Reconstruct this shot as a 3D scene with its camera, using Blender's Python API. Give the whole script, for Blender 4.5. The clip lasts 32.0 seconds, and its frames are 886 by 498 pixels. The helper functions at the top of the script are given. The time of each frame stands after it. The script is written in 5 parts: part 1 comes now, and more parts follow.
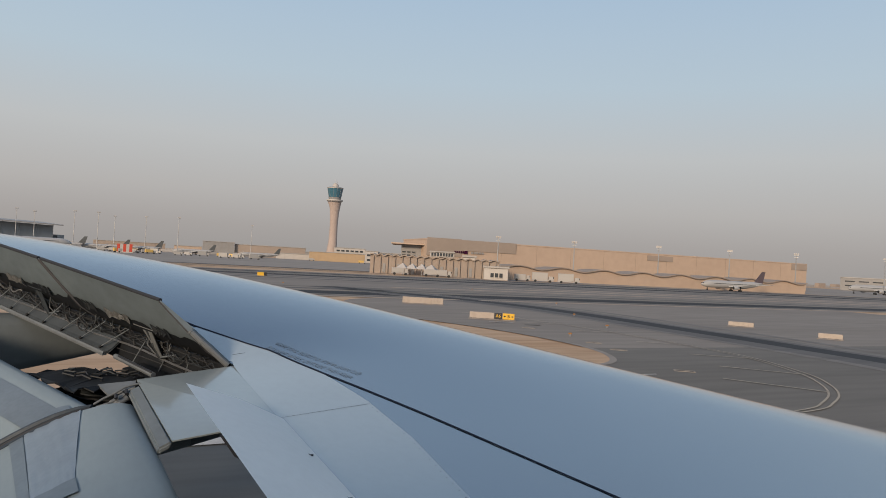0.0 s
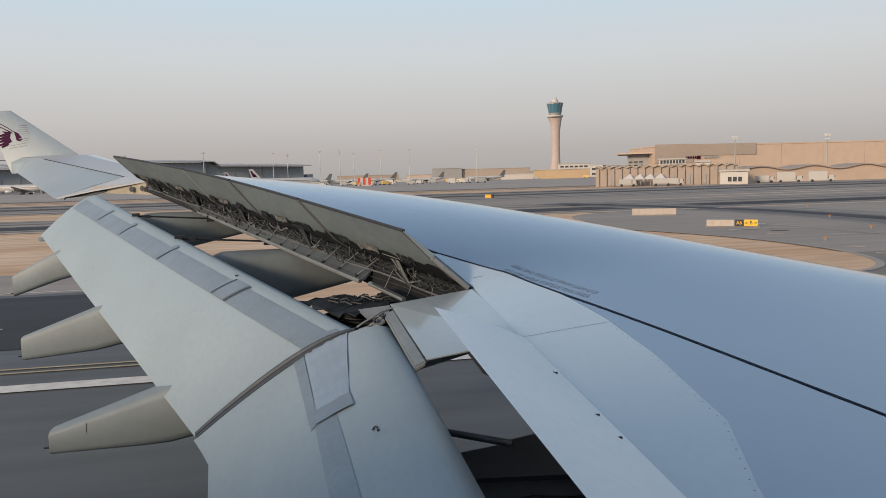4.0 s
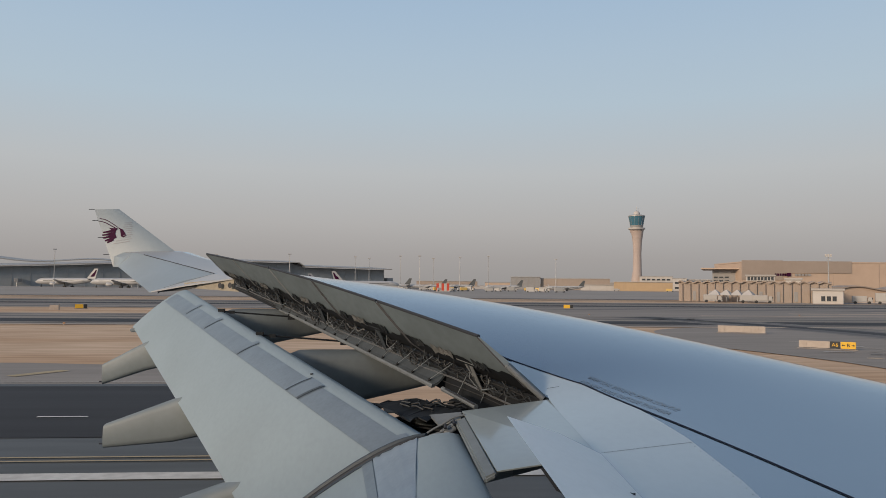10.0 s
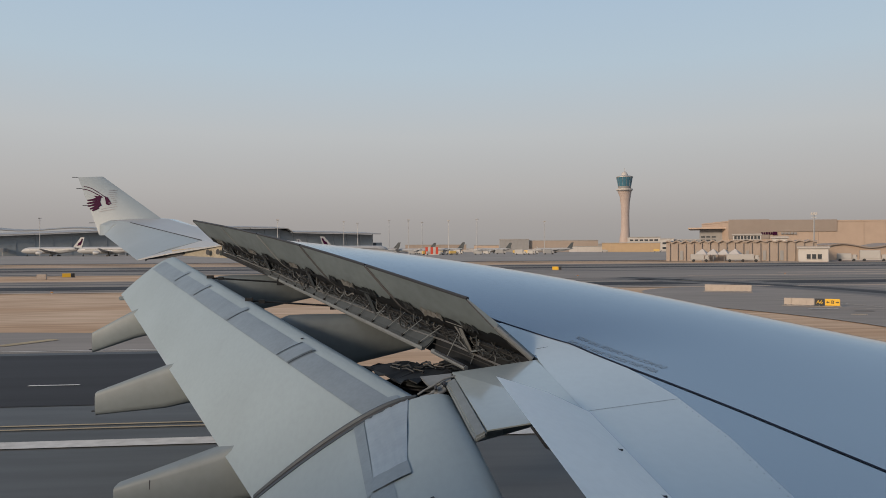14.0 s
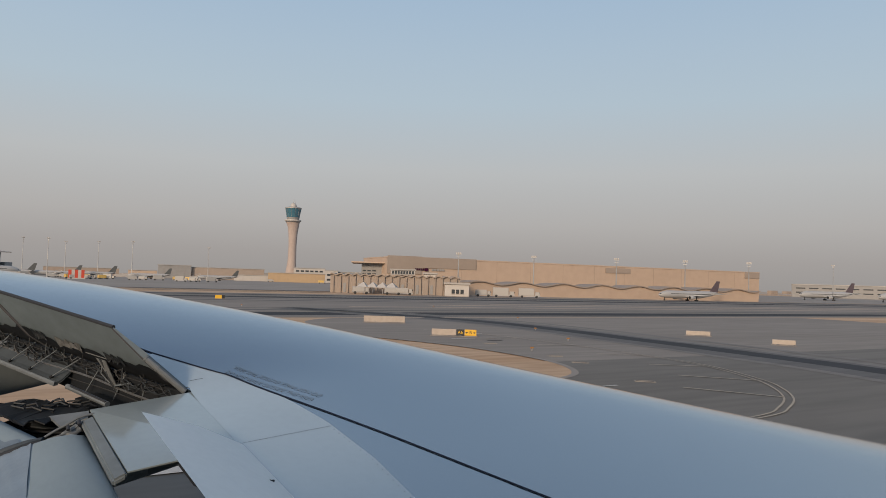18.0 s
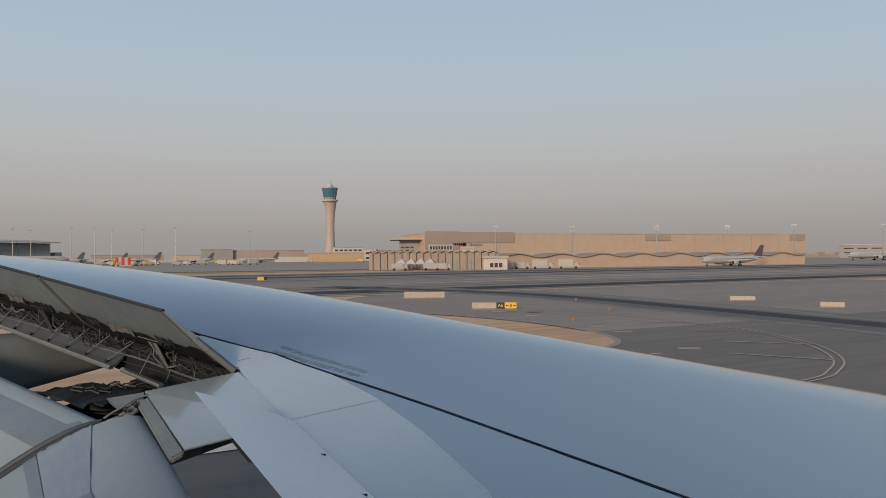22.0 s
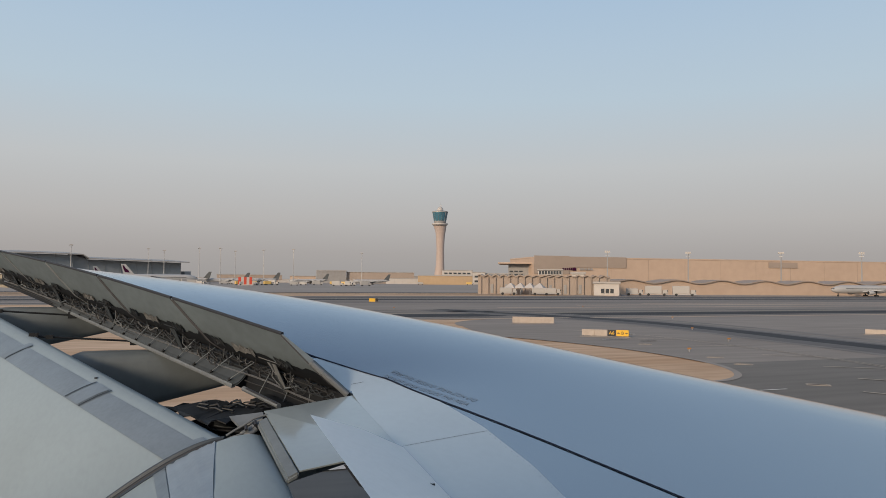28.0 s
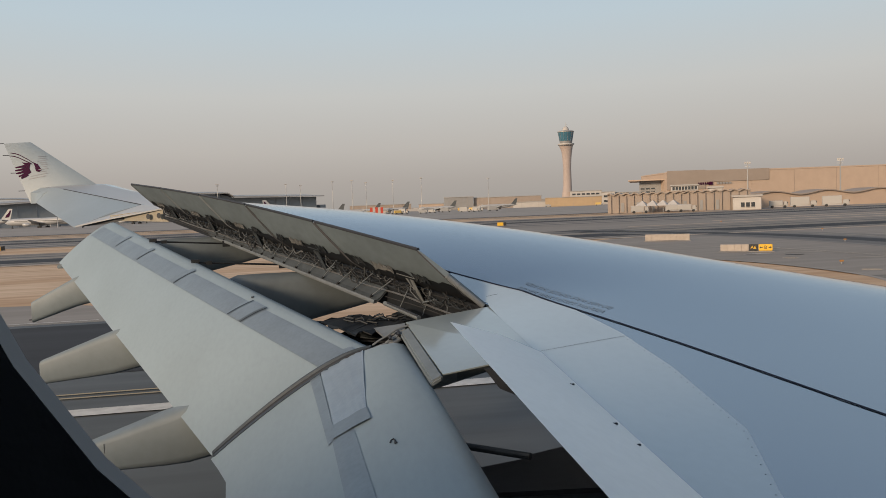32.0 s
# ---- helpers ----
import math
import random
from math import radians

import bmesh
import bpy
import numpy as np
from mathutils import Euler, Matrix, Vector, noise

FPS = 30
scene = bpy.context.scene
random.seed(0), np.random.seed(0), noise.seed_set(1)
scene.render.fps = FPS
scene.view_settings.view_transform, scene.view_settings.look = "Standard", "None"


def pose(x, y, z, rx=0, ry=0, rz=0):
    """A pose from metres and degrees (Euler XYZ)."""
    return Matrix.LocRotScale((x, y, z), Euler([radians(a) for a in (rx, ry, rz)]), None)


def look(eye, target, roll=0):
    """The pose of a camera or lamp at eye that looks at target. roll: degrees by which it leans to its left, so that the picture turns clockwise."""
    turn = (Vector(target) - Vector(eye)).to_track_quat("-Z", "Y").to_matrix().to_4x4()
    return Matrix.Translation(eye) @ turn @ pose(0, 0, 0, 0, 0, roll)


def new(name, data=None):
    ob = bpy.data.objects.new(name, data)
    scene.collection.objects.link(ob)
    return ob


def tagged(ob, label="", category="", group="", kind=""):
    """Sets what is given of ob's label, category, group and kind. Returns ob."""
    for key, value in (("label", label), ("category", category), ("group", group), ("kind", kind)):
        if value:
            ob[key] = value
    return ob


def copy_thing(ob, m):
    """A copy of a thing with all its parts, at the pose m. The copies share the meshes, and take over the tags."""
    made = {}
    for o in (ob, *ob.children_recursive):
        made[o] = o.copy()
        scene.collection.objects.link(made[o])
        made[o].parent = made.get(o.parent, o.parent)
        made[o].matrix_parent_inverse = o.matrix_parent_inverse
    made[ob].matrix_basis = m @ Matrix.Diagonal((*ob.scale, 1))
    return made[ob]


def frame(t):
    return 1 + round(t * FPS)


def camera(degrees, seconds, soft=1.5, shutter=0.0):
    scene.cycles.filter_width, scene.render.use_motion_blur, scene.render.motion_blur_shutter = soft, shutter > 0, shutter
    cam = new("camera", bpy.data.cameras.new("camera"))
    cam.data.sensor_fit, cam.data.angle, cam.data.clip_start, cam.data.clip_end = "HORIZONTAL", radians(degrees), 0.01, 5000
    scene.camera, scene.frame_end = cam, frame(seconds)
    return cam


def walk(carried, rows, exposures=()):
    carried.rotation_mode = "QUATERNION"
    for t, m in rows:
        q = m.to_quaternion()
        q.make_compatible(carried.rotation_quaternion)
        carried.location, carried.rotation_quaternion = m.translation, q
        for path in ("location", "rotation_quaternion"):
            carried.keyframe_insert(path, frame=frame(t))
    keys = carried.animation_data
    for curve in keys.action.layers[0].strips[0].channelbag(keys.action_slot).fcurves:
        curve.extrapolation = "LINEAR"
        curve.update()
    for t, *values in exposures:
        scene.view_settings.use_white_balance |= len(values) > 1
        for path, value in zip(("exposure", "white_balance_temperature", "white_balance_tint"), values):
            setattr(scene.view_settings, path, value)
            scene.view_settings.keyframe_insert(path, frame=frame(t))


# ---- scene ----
cam = camera(62.7, 32.0, soft=0.75)
PATH = (
    (0.0, 0.014, 0.002, 5.577, 91.09, -3.25, -28.24),
    (0.5, 0.012, -0.001, 5.579, 91.19, -3.39, -28.67),
    (1.0, 0.009, -0.004, 5.580, 92.21, -3.45, -28.99),
    (1.5, 0.004, -0.010, 5.580, 92.84, -3.17, -28.28),
    (2.0, -0.001, -0.009, 5.578, 91.43, -0.98, -21.98),
    (2.5, -0.001, -0.043, 5.578, 87.37, 0.80, -17.24),
    (3.0, -0.041, -0.015, 5.599, 85.38, 0.50, -15.65),
    (3.5, -0.082, -0.038, 5.502, 83.83, -0.01, -12.55),
    (4.0, -0.033, -0.004, 5.617, 84.30, 1.51, -10.74),
    (4.5, 0.012, -0.004, 5.596, 91.43, 0.54, -3.87),
    (6.5, -0.006, -0.008, 5.595, 92.00, -1.58, -3.82),
    (7.0, -0.009, -0.009, 5.598, 91.95, -1.44, -5.18),
    (7.5, -0.012, -0.008, 5.598, 91.90, -1.56, -5.68),
    (8.0, -0.007, -0.012, 5.595, 92.02, -1.52, -6.12),
    (8.5, -0.011, -0.010, 5.596, 92.40, -1.52, -6.29),
    (9.0, -0.016, -0.007, 5.597, 92.41, -1.88, -6.54),
    (9.5, -0.019, -0.008, 5.598, 92.44, -1.00, -5.84),
    (10.0, -0.019, -0.003, 5.598, 92.77, -0.55, -4.59),
    (10.5, -0.019, -0.006, 5.593, 92.90, -0.25, -4.37),
    (11.0, -0.015, -0.007, 5.587, 92.39, -0.01, -4.28),
    (11.5, -0.018, -0.005, 5.586, 91.47, 0.19, -4.48),
    (12.0, -0.021, -0.006, 5.590, 91.16, -0.21, -5.13),
    (12.5, -0.018, -0.004, 5.588, 91.74, -0.17, -5.06),
    (13.0, -0.014, -0.004, 5.590, 91.85, -0.00, -5.00),
    (13.5, -0.014, -0.005, 5.590, 91.20, 0.01, -4.66),
    (15.5, -0.005, 0.040, 5.608, 86.90, 0.30, -12.03),
    (16.0, -0.005, 0.053, 5.611, 88.87, -1.20, -15.44),
    (16.5, 0.016, -0.009, 5.592, 91.12, -0.92, -26.47),
    (17.0, 0.003, -0.018, 5.588, 94.52, -0.77, -32.35),
    (17.5, 0.022, -0.018, 5.575, 94.15, -1.84, -32.23),
    (18.0, 0.021, -0.018, 5.585, 92.58, -1.73, -31.32),
    (18.5, 0.018, -0.018, 5.595, 92.20, -1.56, -30.57),
    (19.0, 0.018, -0.018, 5.586, 91.98, -1.18, -29.63),
    (19.5, 0.014, -0.018, 5.593, 91.75, -1.67, -29.38),
    (20.0, 0.024, -0.018, 5.582, 91.68, -0.70, -28.79),
    (20.5, 0.032, -0.018, 5.581, 91.40, -0.21, -28.00),
    (21.0, 0.033, -0.018, 5.576, 91.31, 0.24, -27.99),
    (21.5, 0.037, -0.018, 5.575, 90.86, 0.47, -28.02),
    (22.0, 0.003, -0.018, 5.575, 90.55, 0.41, -28.32),
    (22.5, 0.031, -0.018, 5.573, 90.66, 0.82, -27.49),
    (23.0, 0.027, -0.018, 5.581, 91.28, 1.88, -21.49),
    (23.5, 0.015, -0.005, 5.608, 90.95, 3.92, -10.50),
    (24.0, 0.055, 0.035, 5.586, 91.02, 4.81, -0.76),
    (24.5, 0.045, 0.018, 5.587, 90.65, 3.27, 4.70),
    (25.0, -0.042, -0.051, 5.500, 91.10, 2.59, 4.80),
    (25.5, -0.070, -0.050, 5.570, 89.44, 3.70, 1.09),
    (26.0, -0.0905, -0.023, 5.515, 90.70, -0.50, -7.84),
    (26.5, -0.117, 0.008, 5.580, 91.71, -0.89, -15.60),
    (28.5, 0.003, -0.011, 5.630, 92.45, -0.51, -19.84),
    (29.0, 0.003, -0.011, 5.630, 92.56, 0.59, -18.12),
    (29.5, 0.003, -0.014, 5.627, 92.14, 1.86, -16.56),
    (30.0, 0.001, -0.018, 5.622, 91.14, 2.12, -14.49),
    (30.5, 0.003, -0.023, 5.610, 90.92, 2.37, -12.79),
    (31.0, -0.001, -0.021, 5.598, 90.39, 3.31, -11.27),
    (31.5, -0.090, -0.030, 5.510, 89.52, 1.75, -10.46),
    (32.0, -0.070, -0.060, 5.502, 86.60, 2.13, -9.80),
)
LIGHT_STOPS = ((0.0, -0.05, 6550, 10), (2.5, -0.1, 6550, 10), (4.0, 0.26, 6550, 10), (4.5, 0.05, 6500, 10), (9.0, -0.11, 6500, 10), (13.5, -0.10, 6500, 10), (15.5, 0.04, 6550, 10), (17.0, -0.05, 6550, 10), (18.0, -0.12, 6550, 10), (22.0, -0.17, 6600, 10), (24.0, -0.22, 6600, 10), (25.0, -0.05, 6700, 10), (26.0, -0.01, 6500, 10), (29.0, -0.01, 6550, 10), (32.0, 0.04, 6900, 10))

walk(cam, [(t, pose(x, y, z, rx, ry, rz)) for t, x, y, z, rx, ry, rz in PATH], LIGHT_STOPS)

# ---- world and light ----
SUN_AZ, SUN_EL = radians(-126), radians(17)
world = bpy.data.worlds.new("hazy_evening_sky")
scene.world = world
world.use_nodes = True
wn, wl = world.node_tree.nodes, world.node_tree.links
wn.clear()
w_out, w_bg = wn.new("ShaderNodeOutputWorld"), wn.new("ShaderNodeBackground")
w_sky = wn.new("ShaderNodeTexSky")
w_sky.sky_type, w_sky.sun_disc = "NISHITA", False
w_sky.sun_elevation, w_sky.sun_rotation = SUN_EL, SUN_AZ
w_sky.dust_density, w_sky.air_density = 4.0, 1.2
w_dim = wn.new("ShaderNodeMix")
w_dim.data_type, w_dim.blend_type = "RGBA", "MULTIPLY"
w_dim.inputs[0].default_value = 1.0
w_dim.inputs[7].default_value = (0.10, 0.10, 0.10, 1)
w_co, w_sep = wn.new("ShaderNodeTexCoord"), wn.new("ShaderNodeSeparateXYZ")
w_ramp = wn.new("ShaderNodeValToRGB")
els = w_ramp.color_ramp.elements
els[0].position, els[0].color = 0.0, (0.345, 0.328, 0.318, 1)
els[1].position, els[1].color = 1.0, (0.12, 0.20, 0.37, 1)
for p, c in ((0.035, (0.392, 0.370, 0.358, 1)), (0.08, (0.468, 0.455, 0.444, 1)), (0.15, (0.52, 0.54, 0.55, 1)),
             (0.24, (0.47, 0.575, 0.66, 1)), (0.36, (0.405, 0.54, 0.69, 1)), (0.50, (0.335, 0.465, 0.635, 1)), (0.70, (0.235, 0.345, 0.52, 1))):
    e = els.new(p)
    e.color = c
w_mix = wn.new("ShaderNodeMix")
w_mix.data_type = "RGBA"
w_fac = wn.new("ShaderNodeMapRange")
w_fac.inputs[1].default_value, w_fac.inputs[2].default_value = 0.3, 1.0
w_fac.inputs[3].default_value, w_fac.inputs[4].default_value = 0.0, 0.4
wl.new(w_co.outputs["Generated"], w_sep.inputs[0])
wl.new(w_sep.outputs[2], w_ramp.inputs[0])
wl.new(w_sep.outputs[2], w_fac.inputs[0])
wl.new(w_sky.outputs[0], w_dim.inputs[6])
wl.new(w_fac.outputs[0], w_mix.inputs[0])
wl.new(w_ramp.outputs[0], w_mix.inputs[6])
wl.new(w_dim.outputs[2], w_mix.inputs[7])
w_dot, w_pos, w_pow = wn.new("ShaderNodeVectorMath"), wn.new("ShaderNodeMath"), wn.new("ShaderNodeMath")
w_dot.operation, w_pos.operation, w_pow.operation = "DOT_PRODUCT", "MAXIMUM", "POWER"
w_dot.inputs[1].default_value = (math.sin(SUN_AZ) * math.cos(SUN_EL), math.cos(SUN_AZ) * math.cos(SUN_EL), math.sin(SUN_EL))
w_pos.inputs[1].default_value, w_pow.inputs[1].default_value = 0.0, 3.0
w_glow, w_add = wn.new("ShaderNodeMix"), wn.new("ShaderNodeMix")
for q, kind_ in ((w_glow, "MIX"), (w_add, "ADD")):
    q.data_type, q.blend_type = "RGBA", kind_
w_glow.inputs[6].default_value, w_glow.inputs[7].default_value = (0, 0, 0, 1), (0.6, 0.52, 0.42, 1)
w_add.inputs[0].default_value = 1.0
wl.new(w_co.outputs["Generated"], w_dot.inputs[0])
wl.new(w_dot.outputs["Value"], w_pos.inputs[0]), wl.new(w_pos.outputs[0], w_pow.inputs[0])
wl.new(w_pow.outputs[0], w_glow.inputs[0])
wl.new(w_mix.outputs[2], w_add.inputs[6]), wl.new(w_glow.outputs[2], w_add.inputs[7])
wl.new(w_add.outputs[2], w_bg.inputs[0])
wl.new(w_bg.outputs[0], w_out.inputs[0])
w_bg.inputs[1].default_value = 1.0

sun = new("sun", bpy.data.lights.new("sun", "SUN"))
sun.data.energy, sun.data.angle, sun.data.color = 3.1, radians(9), (1.0, 0.78, 0.57)
sun_dir = Vector((math.sin(SUN_AZ) * math.cos(SUN_EL), math.cos(SUN_AZ) * math.cos(SUN_EL), math.sin(SUN_EL)))
sun.matrix_world = look(sun_dir * 200, (0, 0, 0))


# ---- materials ----
def mat(name, rgb, rough=0.6, metal=0.0, grain=0.0, scale=6.0, stain=0.0, stain_scale=0.6, bump=0.0, stretch=(1, 1, 1), spec=0.5, tint=None, coat=0.0, coat_ior=1.95):
    """A painted, metal or mineral surface: fine grain and broad stains over one base colour."""
    m = bpy.data.materials.new(name)
    m.use_nodes = True
    n, l = m.node_tree.nodes, m.node_tree.links
    b = n["Principled BSDF"]
    b.inputs["Roughness"].default_value, b.inputs["Metallic"].default_value = rough, metal
    b.inputs["Specular IOR Level"].default_value = spec
    b.inputs["Base Color"].default_value = (*rgb, 1)
    b.inputs["Coat Weight"].default_value, b.inputs["Coat Roughness"].default_value, b.inputs["Coat IOR"].default_value = coat, 0.10, coat_ior
    if grain or stain or bump:
        co, mp = n.new("ShaderNodeTexCoord"), n.new("ShaderNodeMapping")
        mp.inputs["Scale"].default_value = stretch
        l.new(co.outputs["Object"], mp.inputs[0])
        fine, broad = n.new("ShaderNodeTexNoise"), n.new("ShaderNodeTexNoise")
        fine.inputs["Scale"].default_value, fine.inputs["Detail"].default_value = scale, 6
        broad.inputs["Scale"].default_value, broad.inputs["Detail"].default_value = stain_scale, 5
        l.new(mp.outputs[0], fine.inputs[0]), l.new(mp.outputs[0], broad.inputs[0])
        low = tint or tuple(c * 0.55 for c in rgb)
        m1, m2 = n.new("ShaderNodeMix"), n.new("ShaderNodeMix")
        for q, src, amount in ((m1, broad, stain), (m2, fine, grain)):
            q.data_type = "RGBA"
            r = n.new("ShaderNodeMapRange")
            r.inputs[1].default_value, r.inputs[2].default_value = 0.38, 0.68
            r.inputs[3].default_value, r.inputs[4].default_value = 0.0, amount
            l.new(src.outputs[0], r.inputs[0]), l.new(r.outputs[0], q.inputs[0])
        m1.inputs[6].default_value, m1.inputs[7].default_value = (*rgb, 1), (*low, 1)
        l.new(m1.outputs[2], m2.inputs[6])
        m2.inputs[7].default_value = (*(c * 0.7 for c in low), 1)
        l.new(m2.outputs[2], b.inputs["Base Color"])
        rr = n.new("ShaderNodeMapRange")
        rr.inputs[3].default_value, rr.inputs[4].default_value = max(0.03, rough - 0.07), min(1, rough + 0.10)
        l.new(broad.outputs[0], rr.inputs[0]), l.new(rr.outputs[0], b.inputs["Roughness"])
        if bump:
            bp = n.new("ShaderNodeBump")
            bp.inputs["Strength"].default_value, bp.inputs["Distance"].default_value = bump, 0.02
            l.new(fine.outputs[0], bp.inputs["Height"]), l.new(bp.outputs[0], b.inputs["Normal"])
    return m


M_SKIN = mat("wing_grey_gloss_paint", (0.085, 0.128, 0.185), 0.22, 0.75, 0.05, 14, 0.10, 0.5, stretch=(1, 0.5, 1), spec=0.45, coat=1.0, coat_ior=2.7)
M_PANEL = mat("pale_blue_grey_panel_paint", (0.35, 0.41, 0.44), 0.32, 0.0, 0.06, 14, 0.12, 0.6, stretch=(1, 0.6, 1), coat=0.8)
M_FLAP = mat("flap_light_grey_paint", (0.258, 0.312, 0.333), 0.42, 0.0, 0.08, 14, 0.16, 0.8, stretch=(1.4, 0.5, 1))
M_TIP = mat("wing_tip_white_paint", (0.25, 0.295, 0.325), 0.4, 0.0, 0.06, 8, 0.12, 0.6)
M_STRIP = mat("bare_metal_strip", (0.205, 0.243, 0.270), 0.36, 0.3, 0.15, 20, 0.22, 2.2, bump=0.06)
M_RAIL = mat("dark_grey_rail_paint", (0.048, 0.062, 0.075), 0.5, 0.1, 0.3, 12, 0.35, 2.0, bump=0.1)
M_PATCH = mat("crinkled_foil_tape", (0.27, 0.325, 0.375), 0.36, 0.2, 0.08, 18, 0.22, 3.0, bump=0.15)
M_UNDER = mat("spoiler_underside_grey", (0.152, 0.188, 0.205), 0.55, 0.0, 0.22, 9, 0.40, 1.2, stretch=(1, 0.6, 1))
M_SHROUD = mat("shroud_grey_green_paint", (0.29, 0.335, 0.34), 0.35, 0.0, 0.08, 14, 0.14, 0.7, coat=0.9)
M_BRIGHT = mat("bright_white_panel_paint", (0.82, 0.83, 0.80), 0.4, 0.0, 0.06, 16, 0.10, 0.7, stretch=(1, 0.6, 1))
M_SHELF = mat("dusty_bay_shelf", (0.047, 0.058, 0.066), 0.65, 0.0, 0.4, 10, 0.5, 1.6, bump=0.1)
M_SEAL = mat("black_rubber_seal", (0.025, 0.027, 0.032), 0.6)
M_LINE = mat("navy_sealant", (0.010, 0.014, 0.028), 0.7, spec=0.15)
# M_SHELF, M_DARK, M_BAY: grimy, and darkened further for shade inside the bay
M_DARK = mat("shade_dark_bay_metal", (0.010, 0.0125, 0.0155), 0.6, 0.3, 0.4, 9, 0.4, 2.0)
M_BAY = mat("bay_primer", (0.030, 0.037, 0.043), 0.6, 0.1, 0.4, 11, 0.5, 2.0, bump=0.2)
M_STRUT = mat("pale_strut_paint", (0.13, 0.15, 0.163), 0.5, 0.1, 0.3, 14)
M_BRACKET = mat("worn_bracket_paint", (0.15, 0.157, 0.157), 0.5, 0.2, 0.3, 12, 0.3, 3)
M_LIP = mat("worn_grey_lip", (0.155, 0.17, 0.178), 0.5, 0.1, 0.35, 8, 0.45, 1.6)
M_EDGE = mat("edge_member_grey", (0.18, 0.205, 0.213), 0.5, 0.05, 0.2, 12, 0.3, 2.0, bump=0.05)
M_TORN = mat("frayed_pale_seal", (0.22, 0.225, 0.22), 0.7, 0.0, 0.4, 14, 0.4, 4.0, bump=0.3)
M_SLATE = mat("dark_slate_paint", (0.040, 0.046, 0.056), 0.5, 0.1, 0.3, 10, 0.35, 1.5)
M_PRIMER = mat("cream_primer", (0.34, 0.30, 0.23), 0.55, 0.0, 0.3, 9, 0.4, 1.5)
M_PIPE = mat("steel_pipe", (0.35, 0.35, 0.35), 0.35, 0.8, 0.2, 30)
M_HOSE = mat("black_hose", (0.03, 0.03, 0.03), 0.5)
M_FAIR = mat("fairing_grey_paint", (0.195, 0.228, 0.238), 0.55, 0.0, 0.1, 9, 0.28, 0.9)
# fairing grey again, darkened to carry the shade under the wing
M_FAIR_SHADE = mat("fairing_paint_shade_darkened", (0.12, 0.142, 0.152), 0.6, 0.0, 0.15, 8, 0.35, 0.8)
M_TEXT = mat("stencil_paint", (0.030, 0.038, 0.052), 0.4, spec=0.6, coat=1.0, coat_ior=2.2)
M_MAROON = mat("maroon_paint", (0.040, 0.004, 0.026), 0.7, spec=0.12)
M_LINE_GREY = mat("pale_grey_stripe", (0.20, 0.205, 0.23), 0.4)
M_RIM = mat("pale_window_rim", (0.27, 0.27, 0.27), 0.5, 0.0, 0.1, 40)
M_CABIN = mat("dark_cabin_trim", (0.03, 0.032, 0.036), 0.7, 0.0, 0.2, 30, bump=0.1)

M_SAND = mat("desert_sand", (0.62, 0.455, 0.32), 0.95, 0.0, 0.50, 0.9, 0.62, 0.13, bump=0.6, stretch=(0.16, 1, 1), spec=0.1, tint=(0.42, 0.255, 0.145))
M_FAR = mat("far_dusty_ground", (0.52, 0.42, 0.33), 0.95, 0.0, 0.2, 0.05, 0.3, 0.01, stretch=(0.3, 1, 1), spec=0.1)
M_ASPHALT = mat("worn_asphalt", (0.285, 0.255, 0.226), 0.85, 0.0, 0.25, 0.8, 0.35, 0.05, bump=0.15, stretch=(0.12, 1, 1), spec=0.25)
M_SHOULDER = mat("weathered_shoulder_asphalt", (0.20, 0.187, 0.168), 0.85, 0.0, 0.3, 0.8, 0.4, 0.05, bump=0.15, stretch=(0.12, 1, 1), spec=0.25)
M_RUNWAY = mat("runway_asphalt", (0.124, 0.136, 0.142), 0.85, 0.0, 0.3, 1.2, 0.35, 0.08, bump=0.15, stretch=(0.12, 1, 1), spec=0.25)
M_CREAM = mat("worn_cream_road_paint", (0.45, 0.39, 0.31), 0.8, 0.0, 0.25, 3.0, 0.3, 0.5)
M_BANDL = mat("faint_tyre_grey_asphalt", (0.225, 0.21, 0.195), 0.8, 0.0, 0.35, 0.8, 0.4, 0.06, stretch=(0.15, 1, 1), spec=0.25)
M_BAND = mat("tyre_greyed_asphalt", (0.15, 0.145, 0.14), 0.8, 0.0, 0.35, 0.8, 0.4, 0.06, stretch=(0.15, 1, 1), spec=0.25)
M_RUBBER = mat("rubber_darkened_asphalt", (0.045, 0.046, 0.05), 0.8, 0.0, 0.35, 0.8, 0.4, 0.06, stretch=(0.06, 1, 1), spec=0.25)
M_CONC = mat("apron_concrete", (0.33, 0.30, 0.27), 0.9, 0.0, 0.2, 0.3, 0.3, 0.03, stretch=(0.2, 1, 1), spec=0.2)
M_MARKW = mat("white_road_paint", (0.62, 0.60, 0.56), 0.8, 0.0, 0.3, 3.0, 0.35, 0.5)
M_MARKY = mat("yellow_road_paint", (0.42, 0.33, 0.20), 0.8, 0.0, 0.3, 3.0, 0.35, 0.5)

M_TOWER = mat("tower_concrete", (0.41, 0.33, 0.29), 0.7, 0.0, 0.1, 0.3, 0.15, 0.05)
M_TOWERC = mat("tower_cab_glass", (0.05, 0.14, 0.19), 0.12, 0.0, spec=0.8)
M_BWHITE = mat("white_cladding", (0.46, 0.43, 0.40), 0.6, 0.0, 0.1, 0.3, 0.15, 0.05)
M_BEIGE = mat("beige_cladding", (0.46, 0.345, 0.262), 0.7, 0.0, 0.1, 0.25, 0.12, 0.03)
M_TAUPE = mat("taupe_cladding", (0.32, 0.26, 0.215), 0.7, 0.0, 0.1, 0.25, 0.15, 0.03)
M_BGREY = mat("grey_cladding", (0.27, 0.262, 0.255), 0.6, 0.0, 0.15, 0.3, 0.2, 0.04)
